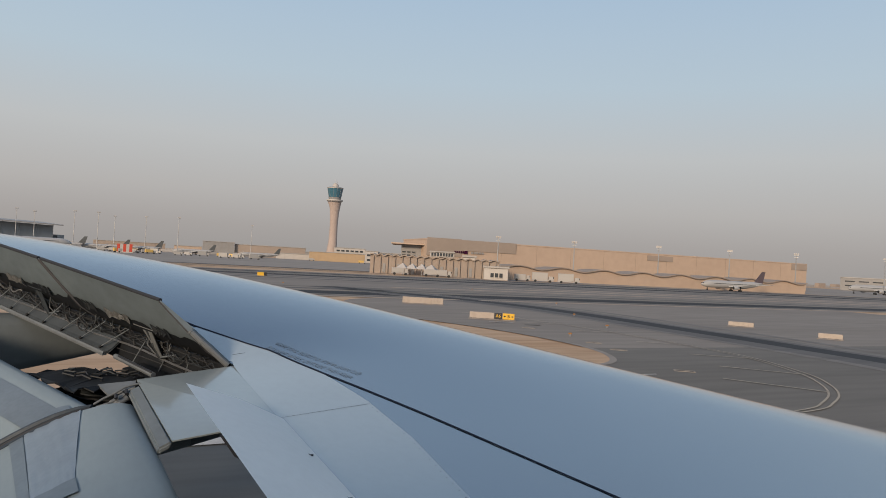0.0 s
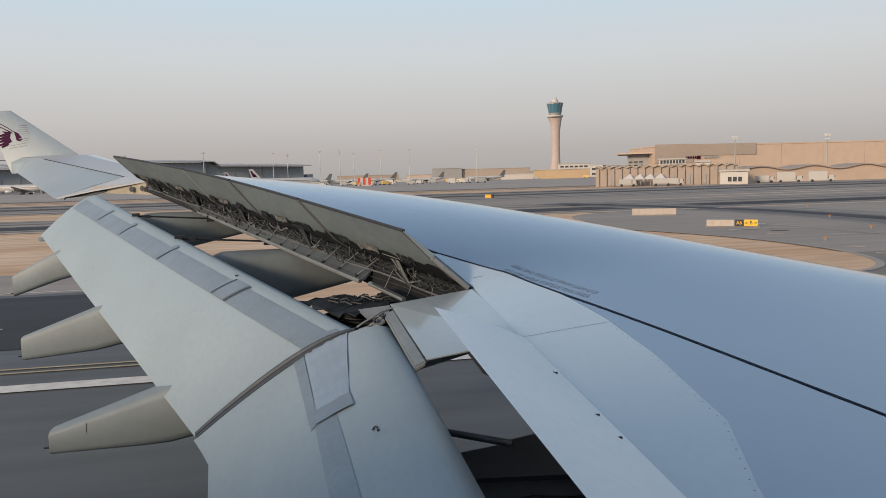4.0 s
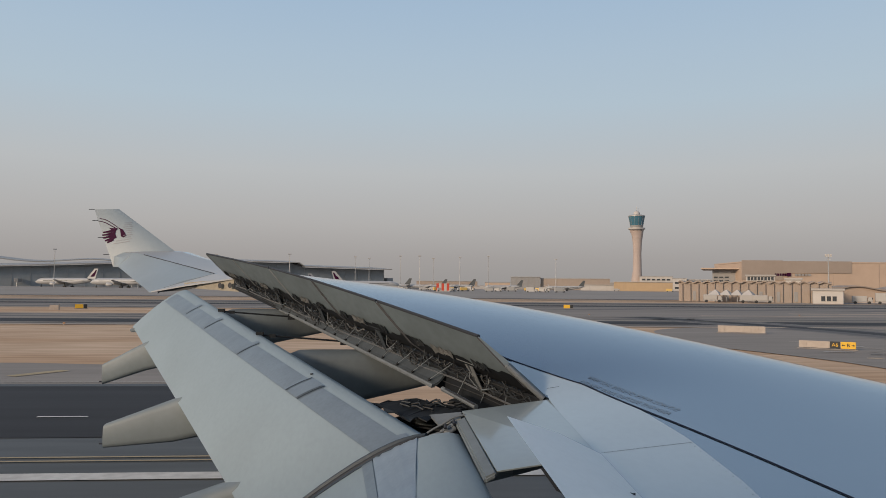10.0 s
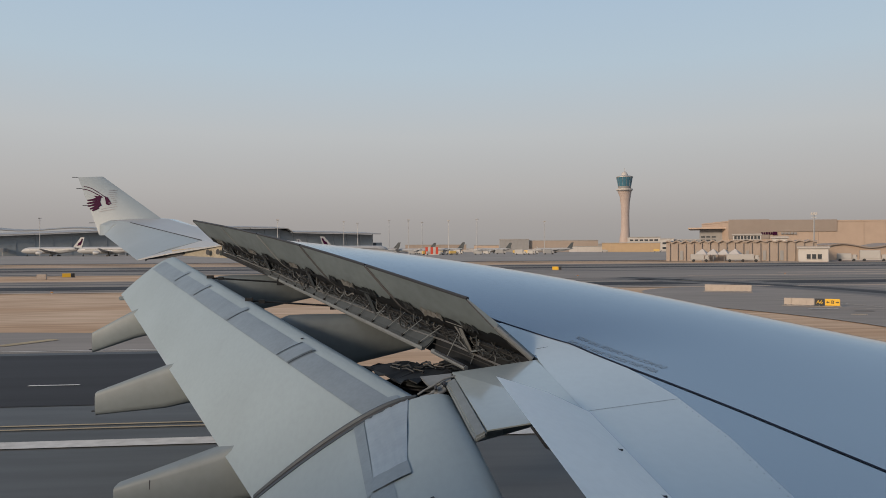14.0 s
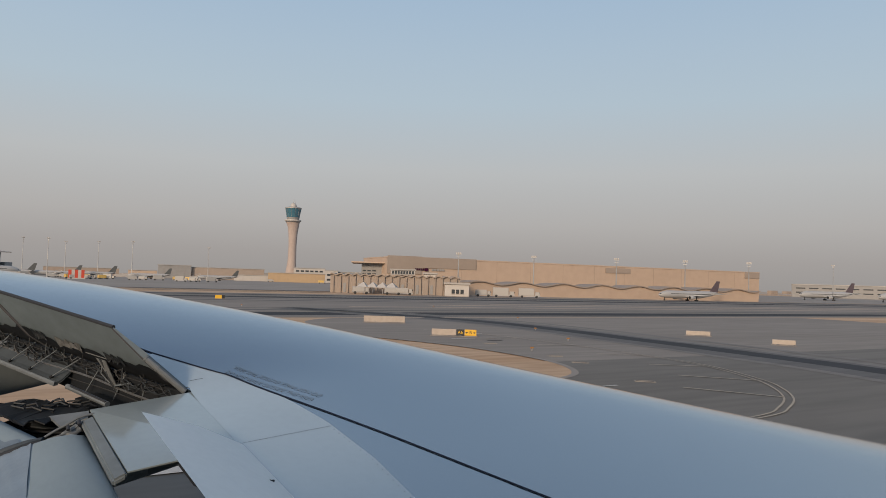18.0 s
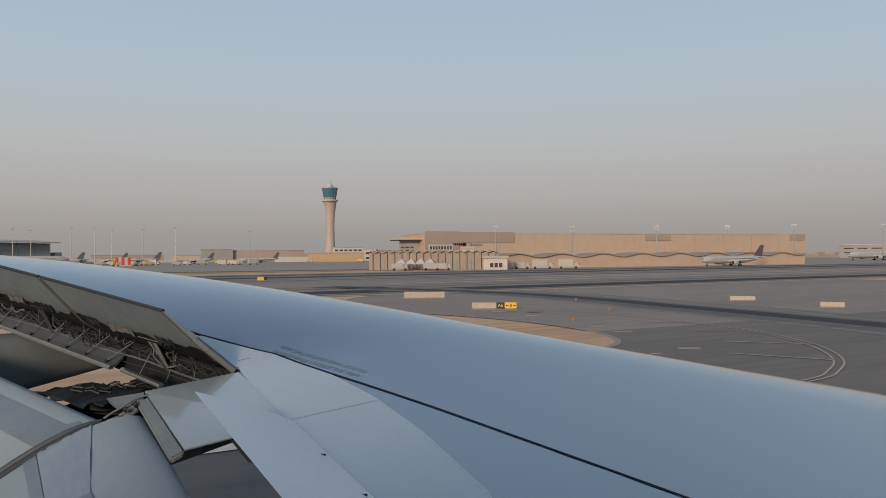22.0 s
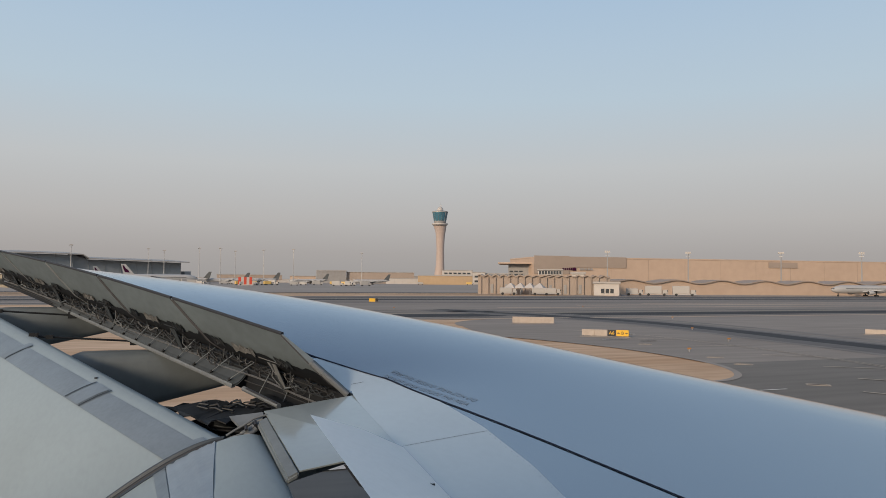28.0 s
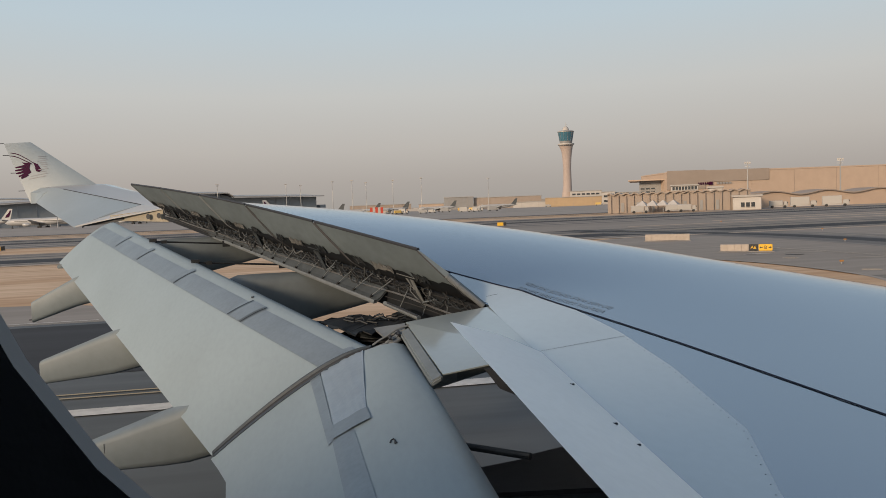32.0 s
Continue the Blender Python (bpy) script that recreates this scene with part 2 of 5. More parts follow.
M_YELLOWW = mat("ochre_wall", (0.42, 0.30, 0.18), 0.7, 0.0, 0.1, 0.3, 0.15, 0.05)
# glass and mullion colours lifted to stand in for distance haze
M_GLASS = mat("haze_pale_blue_curtain_wall", (0.23, 0.255, 0.275), 0.35, 0.0, 0.2, 0.15, 0.3, 0.03, spec=0.5)
M_MULL = mat("haze_pale_mullion_grey", (0.25, 0.265, 0.28), 0.5, 0.3)
M_ROOF = mat("pale_metal_roof", (0.36, 0.34, 0.32), 0.5, 0.2, 0.1, 0.2, 0.2, 0.03)
M_WINDOW = mat("dark_window_glass", (0.04, 0.045, 0.05), 0.2, 0.0, spec=0.6)
M_STEEL = mat("galvanised_steel", (0.36, 0.36, 0.36), 0.5, 0.4)
M_PLANE = mat("airliner_white", (0.38, 0.378, 0.375), 0.35, 0.0, 0.05, 0.6, 0.08, 0.1)
M_PLANEG = mat("airliner_grey", (0.40, 0.41, 0.42), 0.4)
# dark tail colour lightened to imitate haze
M_TAILD = mat("haze_pale_dark_tail_paint", (0.085, 0.09, 0.09), 0.4)
M_TAILM = mat("maroon_grey_tail_paint", (0.10, 0.075, 0.085), 0.4)
M_TYRE = mat("tyre_rubber", (0.03, 0.03, 0.03), 0.8)
M_SIGNY = mat("sign_yellow", (0.72, 0.42, 0.03), 0.5, 0.0, 0.1, 4)
M_SIGNK = mat("sign_black", (0.02, 0.02, 0.02), 0.5)
M_SIGNW = mat("sign_back_cream", (0.42, 0.355, 0.30), 0.6, 0.0, 0.15, 3, 0.2, 1.0)
M_RED = mat("red_board", (0.50, 0.06, 0.03), 0.6)
M_TRUCK = mat("vehicle_white", (0.37, 0.355, 0.335), 0.4)
M_TRUCKY = mat("vehicle_yellow", (0.60, 0.40, 0.12), 0.45)
M_AMBER = mat("amber_marker", (0.42, 0.20, 0.06), 0.5)


# ---- mesh helpers ----
def link(name, me, material, parent=None, label=""):
    ob = new(name, me)
    if material:
        me.materials.append(material)
    if parent:
        ob.parent = parent
    return tagged(ob, label)


def part(name, bm, material, parent=None, label="", smooth=False):
    bmesh.ops.recalc_face_normals(bm, faces=bm.faces)
    me = bpy.data.meshes.new(name)
    bm.to_mesh(me)
    bm.free()
    if smooth:
        for p in me.polygons:
            p.use_smooth = True
        me.set_sharp_from_angle(angle=radians(38))
    return link(name, me, material, parent, label)


def thing(name, place=(0, 0, 0), turn=0, label="", category="", group="", kind=""):
    ob = new(name)
    ob.matrix_world = pose(*place, 0, 0, turn)
    return tagged(ob, label, category, group, kind)


def box(bm, c, s, m=None):
    r = bmesh.ops.create_cube(bm, size=1.0, matrix=(m or Matrix()) @ Matrix.Translation(c) @ Matrix.Diagonal((*s, 1)))
    return r["verts"]


def boxes(*items):
    bm = bmesh.new()
    for c, s in items:
        box(bm, c, s)
    return bm


def rbox(c, s, r=0.05, seg=2):
    bm = bmesh.new()
    box(bm, c, s)
    bmesh.ops.bevel(bm, geom=bm.edges[:], offset=r, segments=seg, affect="EDGES")
    return bm


def rod(bm, a, b, r0, r1=None, n=8):
    a, b = Vector(a), Vector(b)
    d = b - a
    m = Matrix.Translation((a + b) / 2) @ d.to_track_quat("Z", "Y").to_matrix().to_4x4()
    bmesh.ops.create_cone(bm, cap_ends=True, segments=n, radius1=r0, radius2=r0 if r1 is None else r1, depth=d.length, matrix=m)


def rods(r, *pairs, n=8):
    bm = bmesh.new()
    for a, b in pairs:
        rod(bm, a, b, r, n=n)
    return bm


def loft(sections, caps=True, closed=True):
    """One skin through rings of equal count."""
    bm = bmesh.new()
    rings = [[bm.verts.new(p) for p in s] for s in sections]
    k = len(rings[0])
    for a, b in zip(rings, rings[1:]):
        for i in range(k if closed else k - 1):
            bm.faces.new((a[i], a[(i + 1) % k], b[(i + 1) % k], b[i]))
    if caps and closed:
        bm.faces.new(rings[0]), bm.faces.new(rings[-1])
    return bm


def slab(corners, thick, up=(0, 0, 1)):
    """A plate: its top corners in order, and its thickness along up."""
    bm = bmesh.new()
    top = [bm.verts.new(c) for c in corners]
    low = [bm.verts.new(Vector(c) - Vector(up) * thick) for c in corners]
    bm.faces.new(top), bm.faces.new(low[::-1])
    for i in range(len(top)):
        j = (i + 1) % len(top)
        bm.faces.new((top[i], top[j], low[j], low[i]))
    return bm


def tube(bm, pts, r, n=6):
    """A bent pipe through pts."""
    pts = [Vector(p) for p in pts]
    rings = []
    for i, p in enumerate(pts):
        d = (pts[min(i + 1, len(pts) - 1)] - pts[max(i - 1, 0)]).normalized()
        u = d.orthogonal().normalized() if not rings else (last - d * last.dot(d)).normalized()
        last = u
        v = d.cross(u)
        rings.append([bm.verts.new(p + (u * math.cos(2 * math.pi * k / n) + v * math.sin(2 * math.pi * k / n)) * r) for k in range(n)])
    for a, b in zip(rings, rings[1:]):
        for i in range(n):
            bm.faces.new((a[i], a[(i + 1) % n], b[(i + 1) % n], b[i]))
    bm.faces.new(rings[0]), bm.faces.new(rings[-1])


def lettering(body, size, material, parent, m, name="lettering", depth=0.002):
    cu = bpy.data.curves.new(name, "FONT")
    cu.body, cu.size, cu.extrude = body, size, depth
    cu.align_x, cu.align_y = "CENTER", "CENTER"
    tmp = new("lettering_source", cu)
    dg = bpy.context.evaluated_depsgraph_get()
    me = bpy.data.meshes.new_from_object(tmp.evaluated_get(dg))
    bpy.data.objects.remove(tmp), bpy.data.curves.remove(cu)
    me.transform(m)
    return link(name, me, material, parent)


def polar(az, r, z=0.0):
    return (r * math.sin(radians(az)), r * math.cos(radians(az)), z)


# ---- cabin round the camera, with its window ----
def superellipse(cx, cz, hw, hh, y, n=48, p=3.0):
    pts = []
    for i in range(n):
        a = 2 * math.pi * i / n
        c, s = math.cos(a), math.sin(a)
        pts.append((cx + hw * abs(c) ** (2 / p) * (1 if c >= 0 else -1), y, cz + hh * abs(s) ** (2 / p) * (1 if s >= 0 else -1)))
    return pts


WIN_X, WIN_Z, WIN_Y = 0.015, 5.62, 0.03
bm = loft([superellipse(WIN_X, WIN_Z, 0.9, 1.0, WIN_Y, p=12), superellipse(WIN_X, WIN_Z, 0.155, 0.200, WIN_Y),
           superellipse(WIN_X, WIN_Z, 0.145, 0.190, WIN_Y + 0.010), superellipse(WIN_X, WIN_Z, 0.20, 0.245, WIN_Y + 0.022),
           superellipse(WIN_X, WIN_Z, 0.9, 1.0, WIN_Y + 0.05, p=12)], caps=False)
tagged(part("wall_cabin", bm, M_CABIN, smooth=True), "dark cabin side wall with a rounded window opening", "wall", kind="structure")
rim = loft([superellipse(WIN_X, WIN_Z, 0.1450, 0.1900, WIN_Y + 0.0102), superellipse(WIN_X, WIN_Z, 0.1447, 0.1897, WIN_Y + 0.0138),
            superellipse(WIN_X, WIN_Z, 0.1462, 0.1912, WIN_Y + 0.0150), superellipse(WIN_X, WIN_Z, 0.165, 0.210, WIN_Y + 0.0154)], caps=False)
tagged(part("window_trim", rim, M_RIM, smooth=True), "pale grey rounded rim of the cabin window", "window trim", kind="structure")
tagged(part("wall_cabin_inner", boxes(((WIN_X, -1.3, WIN_Z), (1.9, 0.04, 2.0))), M_CABIN), "dark plain cabin partition behind the seats", "wall", kind="structure")
for s, nm in ((-1, "wall_cabin_rear"), (1, "wall_cabin_front")):
    tagged(part(nm, boxes(((WIN_X + s * 0.92, -0.63, WIN_Z), (0.04, 1.36, 2.0))), M_CABIN), "dark plain cabin cross wall", "wall", kind="structure")
tagged(part("ceiling_cabin", boxes(((WIN_X, -0.63, WIN_Z + 1.02), (1.9, 1.38, 0.04))), M_CABIN), "dark plain cabin ceiling panel", "ceiling", kind="structure")
tagged(part("floor_cabin", boxes(((WIN_X, -0.63, WIN_Z - 1.02), (1.9, 1.38, 0.04))), M_CABIN), "dark plain cabin floor", "floor", kind="structure")

def body_ring(x, r, zc, a0=0.0, a1=360.0, n=40):
    return [(x, -2.78 + r * math.cos(radians(a0 + (a1 - a0) * k / n)), zc + r * math.sin(radians(a0 + (a1 - a0) * k / n))) for k in range(n + 1)]


# ---- the wing: plan and heights along the span ----
zc_fit = np.polyfit((0.3, 2, 4.05, 7.17, 9.2, 11.86, 16.4, 19, 22.5, 26.5), (3.68, 3.80, 3.97, 4.53, 4.84, 5.19, 5.64, 5.83, 6.12, 6.68), 5)


def x_crest(y):
    return 10.0 - 0.664 * y


def z_crest(y):
    return float(np.polyval(zc_fit, y))


def x_hinge(y):
    return float(np.interp(y, (0, 8.06, 20.5, 25.5, 26.6), (1.80, 1.82, -4.80, -8.5, -9.3)))


def z_hinge(y):
    return float(np.interp(y, (0, 8.06, 18.5, 20.5, 25.5, 26.6), (3.66, 4.34, 5.69, 5.83, 6.56, 6.62)))


def z_top(x, y):
    """Height of the wing's upper skin."""
    near = [y + d for d in (-0.5, -0.25, 0.0, 0.25, 0.5)]
    xh, zh = sum(map(x_hinge, near)) / 5, sum(map(z_hinge, near)) / 5
    xc, zc = x_crest(y), z_crest(y)
    s = (x - xh) / (xc - xh)
    if s <= 1:
        return zc - (zc - zh) * (1 - s) ** 2
    nose = 0.34 * (xc - xh) + 0.25
    q = min(1.0, (x - xc) / nose)
    return zc - 0.45 * thickness(y) * (1 - math.sqrt(max(0.0, 1 - q * q)))


def thickness(y):
    return float(np.interp(y, (0, 7, 18, 26.6), (1.15, 0.85, 0.42, 0.20)))


def wing_section(y):
    xh, xc = x_hinge(y), x_crest(y)
    nose = 0.34 * (xc - xh) + 0.25
    top = [xh + (xc - xh) * k / 14 for k in range(15)] + [xc + nose * math.sin(math.pi / 2 * k / 8) for k in range(1, 9)]
    ring = [(x, y, z_top(x, y)) for x in top]
    low_le, low_h = ring[-1][2], z_hinge(y) - float(np.interp(y, (0, 8, 18.5, 26.6), (0.62, 0.42, 0.20, 0.06)))
    for k in range(1, 12):
        q = k / 12
        x = xc + nose + (xh - xc - nose) * q
        sag = 0.55 * thickness(y) * math.sin(math.pi * min(1, q * 1.15) ** 0.6) if q < 0.87 else 0
        ring.append((x, y, low_le + (low_h - low_le) * q - max(0, sag)))
    ring.append((xh, y, low_h))
    return ring


airliner = thing("airliner", (0, 0, 0), 0, "white and grey airliner wing with flaps down and spoilers raised", "airliner")
for name, st in (("rear_fuselage", ((-34, 0.4, 6.9), (-30, 1.2, 6.3), (-22, 2.2, 5.6), (-14, 2.82, 5.2), (-1, 2.82, 5.2))), ("front_fuselage", ((1, 2.82, 5.2), (22, 2.82, 5.2), (26, 2.2, 5.0), (28.5, 0.5, 4.5)))):
    part(name, loft([body_ring(x, r, zc, 0, 351, 39) for x, r, zc in st]), M_PLANE, airliner, "white fuselage barrel", smooth=True)
part("window_band", loft([body_ring(x, 2.82, 5.2, 33, 346, 40) for x in (-1, 1)], closed=False), M_PLANE, airliner, "white fuselage barrel at the window")
for x, y in ((-1.5, 1.0), (-1.5, -6.5), (20.5, -2.78)):
    gear = part("landing_gear_leg", rods(0.14, ((x, y * 0.85 - 0.4, 3.2), (x, y, 0.75)), n=10), M_STEEL, airliner, "steel landing gear leg")
    for dx in (-0.95, 0.95):
        bm = bmesh.new()
        rod(bm, (x + dx, y - 0.55, 0.72), (x + dx, y + 0.55, 0.72), 0.69, n=20)
        part("wheel", bm, M_TYRE, gear)
ys = sorted([y for y in (0.2 + (26.5 - 0.2) * k / 44 for k in range(45)) if not 5.3 < y < 10.2] + [5.5 + 0.22 * k for k in range(21)])
wing = part("wing", loft([wing_section(y) for y in ys]), M_SKIN, airliner, "glossy blue-grey painted upper wing skin", smooth=True)


def on_wing(name, pts, material, lift=0.004, label=""):
    """A thin painted or taped patch that follows the skin: rows of plan points."""
    bm = bmesh.new()
    rows = [[bm.verts.new((x, y, z_top(x, y) + lift)) for x, y in row] for row in pts]
    for a, b in zip(rows, rows[1:]):
        for i in range(len(a) - 1):
            bm.faces.new((a[i], a[i + 1], b[i + 1], b[i]))
    return part(name, bm, material, wing, label, smooth=True)


def strip_rows(a, b, w, n=24):
    """Plan points of a straight strip from a to b, w wide."""
    (ax, ay), (bx, by) = a, b
    d = math.hypot(bx - ax, by - ay)
    px, py = -(by - ay) / d * w / 2, (bx - ax) / d * w / 2
    return [[(ax + (bx - ax) * k / n + px * s, ay + (by - ay) * k / n + py * s) for s in (-1, 1)] for k in range(n + 1)]


# light paint inboard, bounded by a curved edge
def white_edge(y):
    return float(np.interp(y, (0.3, 2.2, 3.25, 4.1, 5.3, 6.3, 7.13, 8.2, 9.38), (1.90, 1.98, 2.22, 2.56, 2.68, 2.67, 2.56, 2.24, 1.60)))


rows = []
for k in range(60):
    y = 0.3 + (9.3 - 0.3) * k / 59
    x0, x1 = x_hinge(y) + (0.004 if y < 6.05 or y > 8.0 else -0.02), white_edge(y)
    rows.append([(x0 + (x1 - x0) * j / 8, y) for j in range(9)])
on_wing("inboard_panel", rows, M_PANEL, 0.003, "matt white inboard panel with curved edge")
seal = ((1.50, 9.6), (1.60, 9.38), (2.26, 8.17), (2.57, 7.15), (3.045, 5.75), (3.39, 4.66), (3.595, 4.01), (3.95, 2.8))
rows = []
for k in range(60):
    y = 9.6 - 6.8 * k / 59
    x = float(np.interp(-y, [-p[1] for p in seal], [p[0] for p in seal]))
    rows.append([(x - 0.0125, y - 0.004), (x + 0.0125, y + 0.004)])
on_wing("seal_line", rows, M_LINE, 0.006, "thin black sealant line")
on_wing("panel_joint", strip_rows((1.79, 6.11), (2.66, 6.19), 0.005, 10), M_SEAL, 0.0045)
on_wing("scuff", strip_rows((1.85, 8.28), (1.99, 8.26), 0.010, 4), M_SEAL, 0.0045)
for y in (5.06, 4.27, 3.93, 2.9, 2.1):
    z = z_top(1.80, y) + 0.05
    bm = boxes(((1.74, y, z), (0.035, 0.012, 0.014)), ((1.73, y + 0.016, z), (0.012, 0.035, 0.012)), ((1.705, y - 0.01, z), (0.02, 0.016, 0.010)))
    part("hinge_pin", bm, M_SEAL, wing, "small black hinge fitting")
for k in range(26):
    y = 3.3 + 2.9 * k / 26
    x = white_edge(y) - 0.03
    bm = bmesh.new()
    rod(bm, (x, y, z_top(x, y)), (x, y, z_top(x, y) + 0.0055), 0.0045, n=6)
    part("fastener", bm, M_FAIR, wing)


def stencil(body, x, y, dx, dy, width):
    """Letters painted on the skin along (dx, dy), fitted to a width."""
    ob = lettering(body, 0.1, M_TEXT, wing, Matrix(), "stencil")
    span = max(v.co.x for v in ob.data.vertices) - min(v.co.x for v in ob.data.vertices)
    for v in ob.data.vertices:
        a, b = v.co.x * width / span, v.co.y * width / span * 1.1
        px, py = x + dx * a - dy * b, y + dy * a + dx * b
        v.co = (px, py, z_top(px, py) + 0.0055 + 0.2 * v.co.z)


stencil("DO NOT WALK OUTSIDE THIS AREA", 2.515, 7.63, 0.362, -0.932, 1.44)
stencil("DO NOT WALK OUTSIDE THIS AREA", 2.635, 7.71, -0.362, 0.932, 1.44)


# ---- flaps ----
def airfoil(le, te, y0, y1, th, n=14):
    """A closed section from nose to trailing edge; le and te are (x, z), y runs from y0 at the nose to y1 at the tail."""
    c = Vector((te[0] - le[0], te[1] - le[1]))
    nrm = Vector((-c.y, c.x)).normalized()
    if nrm.y < 0:
        nrm = -nrm
    ring = []
    for side, a in ((1, 0.72), (-1, 0.28)):
        ts = [(1 - math.cos(math.pi * k / n)) / 2 for k in range(n + 1)]
        if side < 0:
            ts = ts[::-1][1:-1]
        for t in ts:
            h = th * 5 * (0.2969 * math.sqrt(t) - 0.126 * t - 0.3516 * t * t + 0.2843 * t ** 3 - 0.1036 * t ** 4) * 2 * a * c.length
            p = Vector(le) + c * t + nrm * h * side
            ring.append((p.x, y0 + (y1 - y0) * t, p.y))
    return ring


def flap_top(sec_a, sec_b, u, t, lift, n=14):
    """A point on a flap's upper skin: u along the span, t along the chord."""
    k = math.acos(1 - 2 * t) / math.pi * n
    i, q = int(k), k - int(k)
    pt = [Vector(s[i]).lerp(Vector(s[i + 1]), q) for s in (sec_a, sec_b)]
    tan = (Vector(sec_a[i + 1]) - Vector(sec_a[i])).cross(pt[1] - pt[0]).normalized()
    if tan.z < 0:
        tan = -tan
    return pt[0].lerp(pt[1], u) + tan * lift


def flap_patch(name, a, b, u0, u1, t0, t1, material, parent, lift=0.004, nu=20, nt=5, t0b=None, t1b=None, label=""):
    bm = bmesh.new()
    rows = []
    for i in range(nu + 1):
        q = i / nu
        ta, tb = t0 + ((t0b if t0b is not None else t0) - t0) * q, t1 + ((t1b if t1b is not None else t1) - t1) * q
        rows.append([bm.verts.new(flap_top(a, b, u0 + (u1 - u0) * q, ta + (tb - ta) * j / nt, lift)) for j in range(nt + 1)])
    for r0, r1 in zip(rows, rows[1:]):
        for j in range(nt):
            bm.faces.new((r0[j], r0[j + 1], r1[j + 1], r1[j]))
    return part(name, bm, material, parent, label, smooth=True)


def cut_section(a, b, u, tmax, n=14):
    """A flap's section at u, cut off at the share tmax of its chord."""
    ring = []
    for side in (1, -1):
        ks = range(n + 1) if side > 0 else range(n - 1, 0, -1)
        for k in ks:
            j = math.acos(1 - (1 - math.cos(math.pi * k / n)) * tmax) / math.pi * n
            i = min(int(j), n - 1)
            pt = [Vector(s[side * i]).lerp(Vector(s[(side * (i + 1))]), j - i) for s in (a, b)]
            ring.append(pt[0].lerp(pt[1], u))
    return ring


def flap_quad(name, a, b, corners, material, parent, lift=0.005, n=8, label="", crinkle=0.0):
    """A taped patch on a flap's upper skin between four (u, t) corners, with a crinkled surface."""
    c0, c1, c2, c3 = (Vector(c) for c in corners)
    bm = bmesh.new()
    rows = []
    for i in range(n + 1):
        l_, r_ = c0.lerp(c1, i / n), c3.lerp(c2, i / n)
        row = []
        for j in range(7):
            q = l_.lerp(r_, j / 6)
            row.append(bm.verts.new(flap_top(a, b, q.x, q.y, lift + crinkle * math.sin(2.3 * i + 1.1 * math.sin(3 * j)) * math.sin(1.7 * j + 0.6 * i))))
        rows.append(row)
    for r0, r1 in zip(rows, rows[1:]):
        for j in range(6):
            bm.faces.new((r0[j], r0[j + 1], r1[j + 1], r1[j]))
    return part(name, bm, material, parent, label, smooth=True)


FO_A = airfoil((0.52, 3.98), (-1.24, 3.03), 7.46, 7.54, 0.13)
FO_B = airfoil((-4.66, 5.38), (-5.88, 4.54), 17.75, 17.6, 0.12)
FI_A = airfoil((1.06, 3.42), (-0.45, 2.45), 0.35, 0.35, 0.13)
FI_B = airfoil((0.80, 4.035), (-1.245, 3.04), 7.385, 7.445, 0.138)
flap_out = part("outboard_flap", loft([FO_A, FO_B]), M_FLAP, airliner, "pale grey outboard flap lowered for landing", smooth=True)
flap_in = part("inboard_flap", loft([cut_section(FI_A, FI_B, u, t) for u, t in ((0, 0.90), (0.5, 0.905), (0.88, 0.913), (0.94, 0.955), (1, 1))]), M_FLAP, airliner, "pale grey inboard flap lowered for landing", smooth=True)
flap_patch("rub_strip", FO_A, FO_B, 0.0, 0.985, 0.125, 0.30, M_STRIP, flap_out, 0.005, 40, t0b=0.18, t1b=0.40, label="dull bare metal rub strip")
flap_quad("rub_strip", FI_A, FI_B, ((0.766, 0.42), (0.764, 0.326), (0.02, 0.31), (0.02, 0.43)), M_STRIP, flap_in, 0.005, 24, "dull bare metal rub strip")
flap_quad("tape_strip", FI_A, FI_B, ((1.0, 0.454), (1.0, 0.402), (0.766, 0.402), (0.758, 0.438)), M_STRIP, flap_in, 0.007, 12, "grey tape strip")
flap_quad("tape_patch", FI_A, FI_B, ((1.0, 0.396), (1.0, 0.184), (0.794, 0.257), (0.771, 0.40)), M_PATCH, flap_in, 0.010, 14, "crinkled bluish tape patch", 0.006)
flap_quad("strap", FI_A, FI_B, ((0.798, 0.413), (0.794, 0.254), (0.758, 0.252), (0.764, 0.412)), M_STRIP, flap_in, 0.016, 4, "grey tape strap", 0.003)
for u in (0.445, 0.65, 0.80):
    flap_patch("strap", FO_A, FO_B, u, u + 0.014, 0.11, 0.33, M_STRIP, flap_out, 0.012, 2)
flap_patch("access_plate", FO_A, FO_B, 0.20, 0.232, 0.115, 0.315, M_STRIP, flap_out, 0.014, 2, label="raised metal access plate")
for u in (0.196, 0.236):
    flap_patch("plate_edge", FO_A, FO_B, u - 0.0016, u + 0.0016, 0.115, 0.318, M_RAIL, flap_out, 0.012, 1)
for u in (0.443, 0.648, 0.798):
    flap_patch("strap_edge", FO_A, FO_B, u - 0.0012, u + 0.0012, 0.12, 0.34, M_RAIL, flap_out, 0.009, 1)
mark = [flap_top(FI_A, FI_B, 0.676 + du, 0.21 + dt, 0.008) for du, dt in ((0.002, 0.010), (0.006, 0.004), (0.006, -0.005), (0.001, -0.008), (-0.005, -0.004), (-0.005, -0.012))]
bm = bmesh.new()
tube(bm, mark, 0.006, 6)
part("fitting", bm, M_SEAL, flap_in, "small black curled fitting")
for fl, a, b, u, t in ((flap_out, FO_A, FO_B, 0.25, 0.09),):
    p = flap_top(a, b, u, t, 0.01)
    bm = boxes((p, (0.03, 0.022, 0.014)), ((p.x + 0.012, p.y + 0.025, p.z), (0.012, 0.04, 0.014)))
    part("fitting", bm, M_SEAL, fl)
